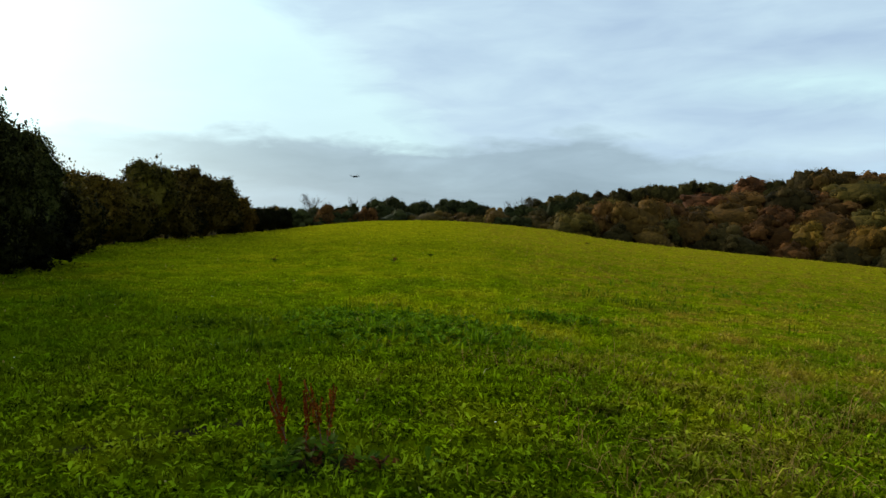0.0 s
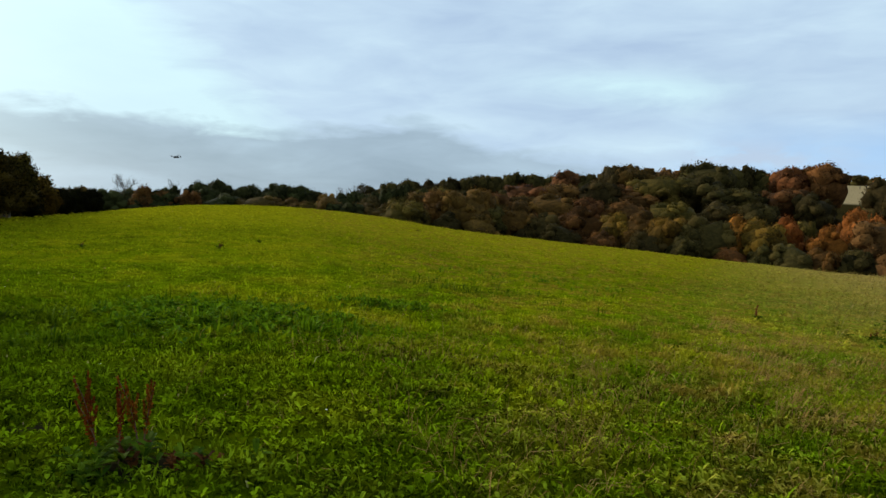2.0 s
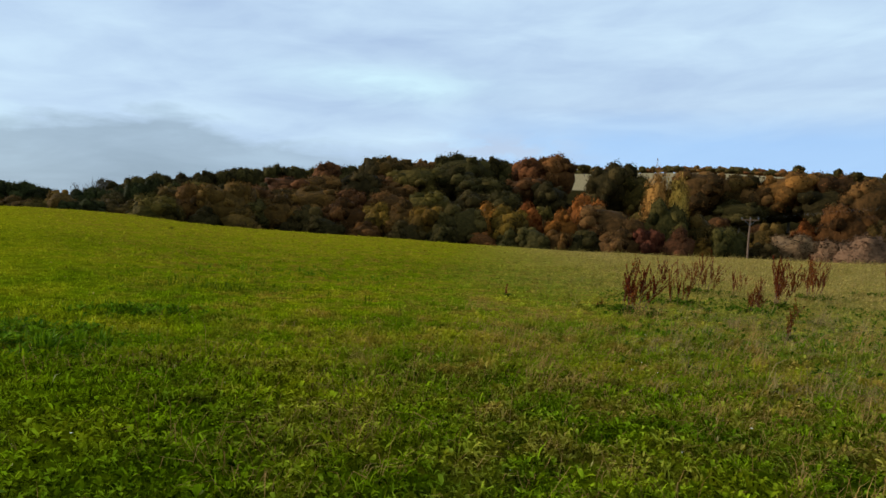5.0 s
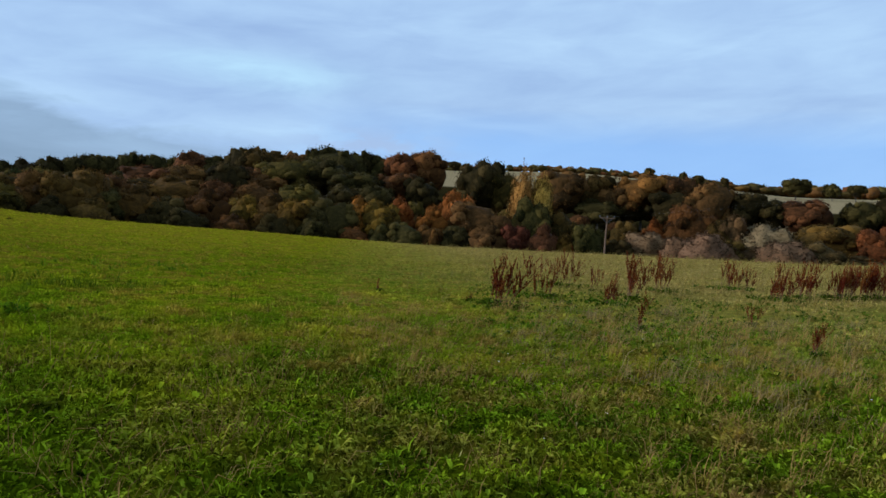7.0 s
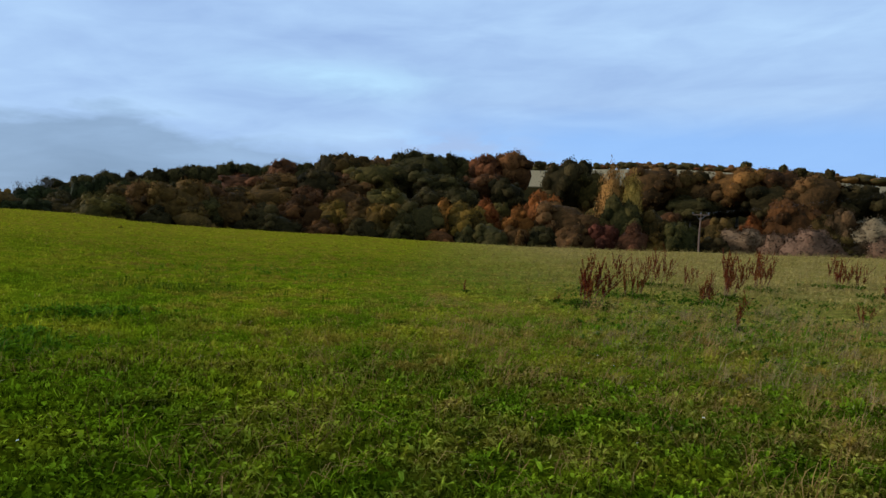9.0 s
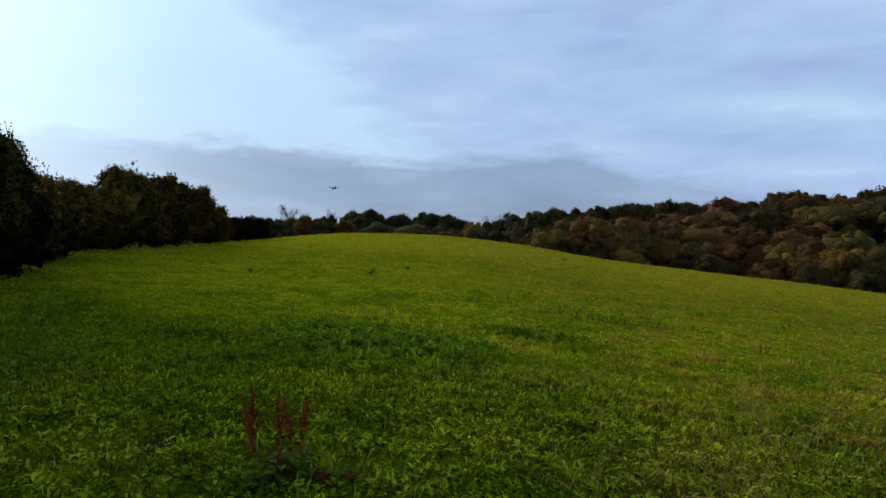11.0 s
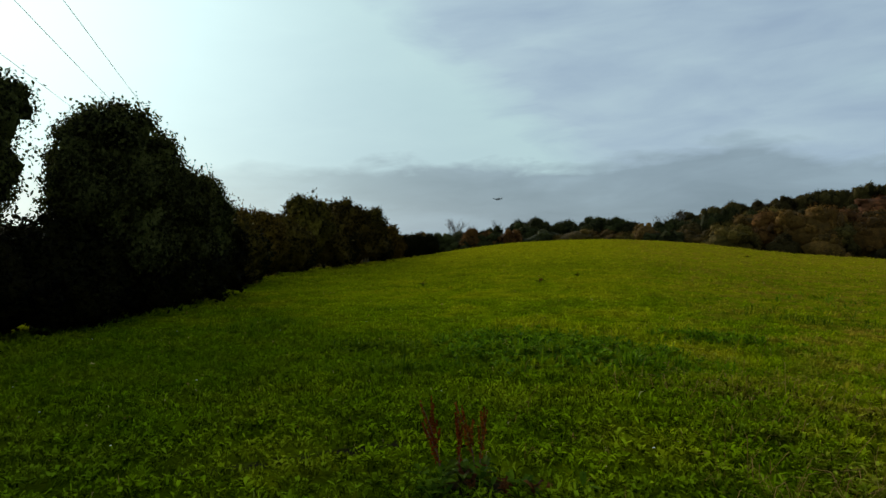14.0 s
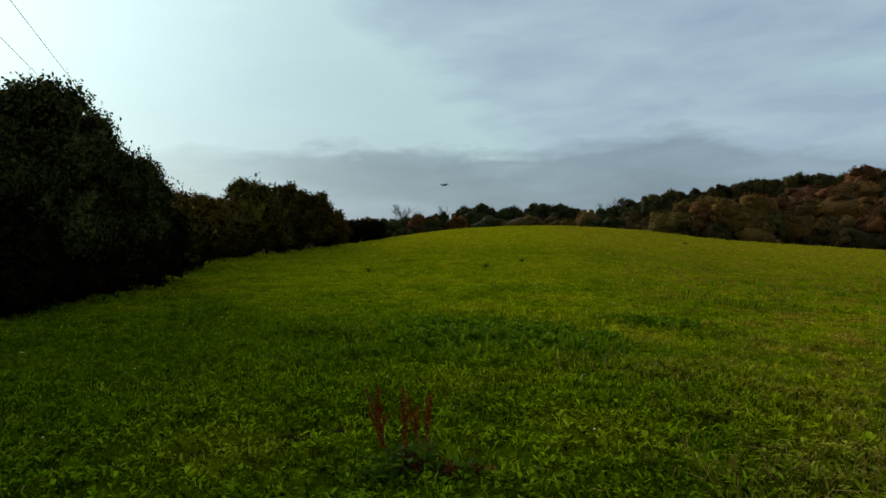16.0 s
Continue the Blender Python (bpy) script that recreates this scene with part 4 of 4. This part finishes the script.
grass("long dry straw-coloured grass on the lower field", 5, 60000, dry_strip, 0.38, 0.013, M_DRYBLADE, 0.4, 7, 0.1, "dry_grass", 0.75, wind=-0.6)
grass("thin bleached grass stalks lying in the sward", 6, 1500, sector(3.6, 12, -6, 84), 0.24, 0.004, M_STRAW, 0.3, 3, 0.12, "dry_grass", 1.0)


grass("short dry stalks through the green sward", 7, 2400, sector(3.6, 11, 18.5, 84), 0.18, 0.004, M_STRAW, 0.4, 6, 0.08, "dry_grass", 1.0, wind=-0.6)


def wisps(r0, r1, a0, a1, clumps):
    """Clumps of dead grass blown over by the wind."""
    def place(rng, n):
        cx, cy = in_sector(rng, clumps, r0, r1, a0, a1)
        k = rng.integers(0, clumps, n)
        return cx[k] + rng.normal(0, 0.3, n), cy[k] + rng.normal(0, 0.22, n)
    return place


grass("wind-blown clumps of thin dead grass", 23, 9000, wisps(4.2, 15, 36, 82, 80), 0.26, 0.004, M_STRAW, 0.3, 8, 0.07, "dry_grass", 0.95, wind=-0.5)


grass("pale dead grass lying over among the docks", 24, 5500, wisps(7.0, 17, 50, 84, 90), 0.26, 0.006, M_DULLSTRAW, 0.3, 8, 0.09, "dry_grass", 0.95, wind=-0.5)


def straw_knots(rng, n):
    """Where old stalks lie tangled together."""
    cx, cy = in_sector(rng, 60, 3.6, 9, 2.3, 84)
    k = rng.integers(0, 60, n)
    return cx[k] + rng.normal(0, 0.22, n), cy[k] + rng.normal(0, 0.22, n)


grass("tangled tan stalks lying flat on the sward", 22, 1700, straw_knots, 0.40, 0.0035, M_STRAW, 0.2, 2, 0.1, "dry_grass", 1.15)


def weeds(seed, n, place, size=1.0, mat=None, label="small broad-leaved weeds among the grass"):
    """Rosettes of small broad leaves among the grass."""
    rng = np.random.default_rng(seed)
    x, y = place(rng, n // 6)
    kept = ((0.3 + 0.7 * thinned(x, y)) * rng.uniform(0.5, 1.5, len(x)) > 0.26) & (rut(x, y) < 0.3) & ((hollow(x, y) < 0.4) | (n < 1000))
    x, y = np.repeat(x[kept], 6), np.repeat(y[kept], 6)
    n = len(x)
    a = rng.uniform(0, 2 * math.pi, n)
    l, w = size * rng.uniform(0.03, 0.07, n), size * rng.uniform(0.008, 0.016, n)
    rise = rng.uniform(0.1, 1.0, n)
    d = np.column_stack([np.cos(a) * np.cos(rise), np.sin(a) * np.cos(rise), np.sin(rise)])
    s = np.column_stack([-np.sin(a), np.cos(a), 0 * a]) * w[:, None]
    b = np.column_stack([x, y, ground_z(x, y) + 0.065 * mound(x, y) + size * rng.uniform(0.0, 0.03, n)])
    L = l[:, None]
    fold = np.array([0, 0, 1.0]) * (0.35 * w)[:, None]
    droop = np.array([1, 1, 0.75])
    v = np.stack([b, b + d * L * 0.3 + 0.8 * s + fold, b + d * L * 0.68 + 0.85 * s + fold, b + d * L * droop, b + d * L * 0.68 - 0.85 * s + fold, b + d * L * 0.3 - 0.8 * s + fold, b + d * L * 0.5], 1).reshape(-1, 3)
    i = np.arange(n) * 7
    faces = [(k, k + 1, k + 2, k + 6) for k in i] + [(k + 6, k + 2, k + 3) for k in i] + [(k, k + 6, k + 4, k + 5) for k in i] + [(k + 6, k + 3, k + 4) for k in i]
    tagged(new("broad_weeds", mesh_from("broad_weeds", v, faces, mat or M_BROADLEAF)), label, "weed", kind="stuff")


weeds(8, 30000, sector(3.0, 6.2), 1.15)
weeds(10, 28000, sector(6.0, 11.5), 1.2, M_MIDLEAF)
weeds(11, 5000, sector(0.4, 3.1, -180, 180), 1.1)
weeds(9, 2600, sector(3.0, 8.5, 0, 84), 1.6)
for k, (az, r, wide, deep, n) in enumerate([(-3.6, 9.7, 1.4, 1.2, 3600), (-1.0, 9.3, 1.3, 0.7, 900), (-5.6, 9.2, 0.8, 0.6, 700), (9.4, 11.8, 0.9, 0.4, 500), (-16.8, 9.8, 0.8, 0.35, 350)]):
    weeds(60 + k, n, around(az, r, wide, deep), 1.9, M_NETTLE, "dark green patch of nettles and docks in the pasture")


def pale_flowers():
    """A few small pale daisies and fallen leaves in the sward."""
    rng = np.random.default_rng(77)
    x, y = in_sector(rng, 40, 3.8, 13)
    z = ground_z(x, y) + 0.07
    verts, faces = [], []
    for k in range(len(x)):
        q = rng.uniform(0.007, 0.014)
        a = rng.uniform(0, 6.28)
        n = len(verts)
        verts += [(x[k] + q * math.cos(a + i * 1.047), y[k] + q * math.sin(a + i * 1.047), z[k] + (0.004 if i % 2 else 0.0)) for i in range(6)]
        faces.append(tuple(range(n, n + 6)))
    mat = plain_material("pale_petals", (0.55, 0.5, 0.3), (0.75, 0.72, 0.6), 30)
    tagged(new("small_flowers", mesh_from("small_flowers", verts, faces, mat)), "tiny pale flowers scattered in the grass", "flower", kind="stuff")


pale_flowers()
weeds(70, 4200, sector(9, 21, 47, 86), 1.7, M_DOCKLEAF, "green dock seedlings in the rough grass")


# ---- dock plants ----
def dock(az, r, height, stems, seed, spread, label, seed_mat=None, bows=(-0.14, 0.5), least=0.45, shoots=5):
    rng = random.Random(seed)
    x, y, z = at_bearing(az, r)
    ob = new("dock_plant")
    for k in range(stems):
        bx, by = rng.uniform(-spread, spread), rng.uniform(-spread, spread) * 0.7
        h = height * rng.uniform(least, 1.05)
        bow = (rng.uniform(*bows) + 0.28 * bx / max(spread, 0.2)) * h
        lx, ly = bow * math.cos(radians(az)) + rng.uniform(-0.1, 0.1) * h, -bow * math.sin(radians(az)) + rng.uniform(-0.1, 0.1) * h
        pts = [Vector((bx + lx * s * s, by + ly * s * s, -0.03 + h * s)) for s in (0, 0.22, 0.5, 0.8, 1.0)]
        bm = bmesh.new()
        tube(bm, pts, [0.006, 0.005, 0.004, 0.003, 0.0015], 5)
        stem = part("stem", bm, M_DOCKSTEM, ob)
        # whorls of seed along the upper stem and its side shoots
        bm = bmesh.new()
        axes = [(pts[1].lerp(pts[2], 0.4), pts[4], 1.0)]
        for _ in range(shoots):
            b = pts[2].lerp(pts[3], rng.uniform(-0.3, 0.9))
            a = rng.uniform(0, 6.28)
            e = b + Vector((math.cos(a) * 0.085, math.sin(a) * 0.085, 0.36)) * h * rng.uniform(0.6, 1.1)
            axes.append((b, e, 0.6))
        for b, e, wgt in axes:
            for _ in range(int((110 if least > 0.5 else 56) * wgt)):
                s = rng.uniform(0.05, 1)
                c = b.lerp(e, s)
                rad = 0.017 * (1.0 if least > 0.5 else height) * (1.15 - s) * rng.uniform(0.2, 1)
                a = rng.uniform(0, 6.28)
                c = c + Vector((math.cos(a) * rad, math.sin(a) * rad, rng.uniform(-0.01, 0.01)))
                q = rng.uniform(0.007, 0.014) * (0.4 + 1.0 * height)
                m = Euler((rng.uniform(0, 6), rng.uniform(0, 6), rng.uniform(0, 6))).to_matrix()
                vs = [bm.verts.new(c + m @ Vector(p) * q) for p in ((-1, 0, 0.2), (0, -0.7, -0.1), (1, 0, 0.2), (0, 0.7, -0.1))]
                bm.faces.new(vs)
        tagged(part("seed_head", bm, seed_mat or M_DOCK, stem), kind="stuff")
    # basal leaves
    for k in range(6 + stems):
        a, l = rng.uniform(0, 6.28), rng.uniform(0.10, 0.2)
        o = Vector((rng.uniform(-spread, spread), rng.uniform(-spread, spread), 0))
        d, s = Vector((math.cos(a), math.sin(a), 0)), Vector((-math.sin(a), math.cos(a), 0))
        bm = bmesh.new()
        prev = None
        for i in range(6):
            f = i / 5
            c = o + d * l * f + Vector((0, 0, 0.02 + 0.10 * math.sin(f * 2.2) * l / 0.2))
            w = l * 0.2 * math.sin(math.pi * (0.08 + 0.88 * f))
            cur = [bm.verts.new(c - s * w + Vector((0, 0, 0.012))), bm.verts.new(c), bm.verts.new(c + s * w + Vector((0, 0, 0.012)))]
            if prev:
                bm.faces.new((prev[0], prev[1], cur[1], cur[0]))
                bm.faces.new((prev[1], prev[2], cur[2], cur[1]))
            prev = cur
        part("leaf", bm, M_DOCKLEAF, ob)
    ob.matrix_world = Matrix.Translation((x, y, z))
    tagged(ob, label, "weed", "dock plants")


M_REDDOCK = leaf_material("red_dock_seed", (0.07, 0.015, 0.002), (0.21, 0.046, 0.005), 0.15)
dock(-11.5, 4.42, 0.55, 2, 9, 0.02, "small reddish dock leaning over in short grass", M_REDDOCK, (-0.5, -0.2), 0.75, 3)
dock(-10.0, 4.42, 0.52, 1, 14, 0.02, "slender reddish dock gone to seed in short grass", M_REDDOCK, (-0.08, 0.04), 0.75, 3)
dock(-8.8, 4.48, 0.57, 2, 12, 0.02, "small reddish dock gone to seed in short grass", M_REDDOCK, (-0.2, 0.0), 0.75, 3)
weeds(720, 110, around(-8.6, 4.33, 0.55, 0.3), 1.9, M_DOCKLEAF, "dark green dock leaves at the foot of a dock")
weeds(721, 50, around(-7.8, 4.3, 0.4, 0.25), 1.6, LEAF["rust"], "curled red-brown dead leaves at the foot of a dock")

# bearing, elevation of foot, elevation of top, stems, spread
for k, (az, foot, top, stems, spread) in enumerate([(49.6, -6.11, -1.86, 9, 0.3), (52.9, -5.05, -2.23, 6, 0.25), (54.6, -4.02, -1.52, 5, 0.3), (56.9, -4.3, -2.26, 2, 0.1), (58.3, -5.32, -2.93, 5, 0.2),
                                                     (60.3, -4.71, -1.13, 7, 0.25), (62.3, -3.88, -1.29, 7, 0.35), (67.3, -3.25, -1.05, 7, 0.4), (68.7, -3.14, -1.61, 3, 0.2), (70.9, -3.82, -1.44, 8, 0.4),
                                                     (72.5, -3.46, -1.1, 8, 0.4), (74.7, -3.27, -1.05, 10, 0.45), (75.9, -3.16, -0.7, 10, 0.45), (77.2, -3.06, -0.86, 10, 0.45), (79.0, -3.0, -0.9, 9, 0.45), (81.5, -3.0, -0.9, 9, 0.45)]
                                                    + [(61.0, -7.14, -4.68, 2, 0.06), (69.2, -5.95, -4.21, 2, 0.08), (73.6, -7.71, -5.35, 2, 0.08), (46.8, -5.93, -4.92, 1, 0.05), (39.3, -5.45, -4.08, 1, 0.05),
                                                       (-4.0, -3.7, -2.9, 1, 0.04), (-0.9, -3.06, -2.5, 1, 0.04), (-13.7, -4.28, -3.6, 1, 0.05), (12.0, -1.05, -0.8, 2, 0.15)]):
    r = 8.0
    for _ in range(60):
        r = 0.5 * r + 0.5 * (EYE - at_bearing(az, r)[2]) / math.tan(radians(-foot))
    if stems > 4:
        weeds(700 + k, 170, around(az, r - 0.25, 0.9, 0.7), 2.5, M_DOCKLEAF, "green dock leaves spread at the foot of the docks")
    dock(az, r, r * (math.tan(radians(top)) - math.tan(radians(foot))) * 1.2, int(stems * (2.5 if az > 70 else 1.9) + 0.5), 20 + k, spread, "dark red-brown dock stalks gone to seed in rough grass")


# ---- power line ----
M_POLE = plain_material("weathered_pole_wood", (0.075, 0.042, 0.024), (0.16, 0.09, 0.05), 5)
M_IRON = plain_material("dull_iron", (0.05, 0.05, 0.055), (0.14, 0.14, 0.15), 12, 0.5, 0.2, 0.6)
M_WIRE = plain_material("weathered_wire", (0.28, 0.29, 0.3), (0.42, 0.43, 0.44), 3, 0.6, 0.1)


def power_pole(az, r, top_el):
    x, y, z = at_bearing(az, r)
    top = EYE + r * math.tan(radians(top_el)) - z
    ob = new("power_pole")
    bm = bmesh.new()
    tube(bm, [(0, 0, -0.4), (0.0, 0, top * 0.5), (0.1, 0, top + 0.15)], [0.115, 0.105, 0.09], 12)
    part("pole", bm, M_POLE, ob)
    bm = bmesh.new()
    bmesh.ops.create_cube(bm, size=1, matrix=Matrix.LocRotScale((0.08, -0.16, top - 0.1), None, (1.9, 0.1, 0.12)))
    part("crossarm", bm, M_POLE, ob)
    for s in (-1, 1):
        bm = bmesh.new()
        tube(bm, [(0.05, -0.12, top - 0.75), (0.08 + s * 0.6, -0.14, top - 0.16)], [0.025, 0.025], 6)
        part("brace", bm, M_IRON, ob)
    for s in (-0.85, 0.08, 0.95):
        bm = bmesh.new()
        tube(bm, [(s, -0.16, top - 0.05), (s, -0.16, top + 0.05), (s, -0.16, top + 0.1), (s, -0.16, top + 0.22)], [0.02, 0.06, 0.075, 0.03], 8)
        part("insulator", bm, M_IRON, ob)
    ob.matrix_world = pose(x, y, z, 0, 0, -az)
    tagged(ob, "weathered wooden power pole with crossarm at field edge", "pole")


power_pole(57.8, 90, 1.92)


def wire(a, b, sag, label, radius=0.011, mat=None):
    bm = bmesh.new()
    a, b = Vector(a), Vector(b)
    pts = [a.lerp(b, s / 24) - Vector((0, 0, sag * 4 * (s / 24) * (1 - s / 24))) for s in range(25)]
    tube(bm, pts, [radius] * 25, 5)
    me = bpy.data.meshes.new("overhead_wire")
    bm.to_mesh(me)
    bm.free()
    me.materials.append(mat or M_WIRE)
    tagged(new("overhead_wire", me), label, "wire", "overhead wires")


for x0, y0 in ((-16.3, 17.4), (-17.8, 16.7), (-23.9, 21.7)):
    wire((x0 - 38.8, y0 + 70.0, 9.65), (x0 + 34.0, y0 - 61.3, 9.65), 0.25, "thin grey overhead wire crossing high above the hedge", 0.013)
px, py, pz = at_bearing(57.8, 90)
for k in (-0.85, 0.08, 0.95):
    a = radians(57.8)
    wire((px + k * math.cos(a), py - k * math.sin(a), EYE + 3.05), (72 + k, -10, 11.5), 0.6, "thin dark overhead wire running from the power pole", 0.0015, M_IRON)


# ---- drone ----
def drone(az, r, el):
    dark = plain_material("drone_plastic", (0.02, 0.02, 0.022), (0.05, 0.05, 0.055), 30, 0.5, 0.05)
    ob = new("drone")
    bm = bmesh.new()
    bmesh.ops.create_cube(bm, size=1, matrix=Matrix.LocRotScale((0, 0, 0), None, (0.24, 0.10, 0.08)))
    bmesh.ops.bevel(bm, geom=bm.edges[:], offset=0.02, segments=2, affect="EDGES")
    part("body", bm, dark, ob)
    bm = bmesh.new()
    bmesh.ops.create_uvsphere(bm, u_segments=10, v_segments=8, radius=0.025, matrix=Matrix.Translation((0.11, 0, -0.045)))
    part("camera_ball", bm, dark, ob)
    for sx in (-1, 1):
        for sy in (-1, 1):
            e = Vector((sx * 0.16, sy * 0.17, 0.03))
            bm = bmesh.new()
            tube(bm, [(sx * 0.09, sy * 0.04, 0), e], [0.014, 0.01], 6)
            tube(bm, [e - Vector((0, 0, 0.05)), e + Vector((0, 0, 0.03))], [0.012, 0.018], 8)
            arm = part("arm", bm, dark, ob)
            bm = bmesh.new()
            for t in (0.4, 0.4 + math.pi):
                d, s = Vector((math.cos(t), math.sin(t), 0)), Vector((-math.sin(t), math.cos(t), 0))
                c = e + Vector((0, 0, 0.036))
                q = [c - s * 0.006, c + d * 0.05 - s * 0.012, c + d * 0.11 - s * 0.005, c + d * 0.11 + s * 0.005, c + d * 0.05 + s * 0.010, c + s * 0.006]
                lo, hi = [bm.verts.new(p) for p in q], [bm.verts.new(p + Vector((0, 0, 0.003))) for p in q]
                bm.faces.new(hi)
                bm.faces.new(lo[::-1])
                for i in range(6):
                    bm.faces.new((lo[i], lo[(i + 1) % 6], hi[(i + 1) % 6], hi[i]))
            part("propeller", bm, dark, arm)
    x, y = r * math.sin(radians(az)), r * math.cos(radians(az))
    ob.matrix_world = pose(x, y, EYE + r * math.tan(radians(el)), 8, -10, -az + 20)
    tagged(ob, "small dark quadcopter drone hovering above the field", "drone")


drone(-7.6, 36, 3.2)
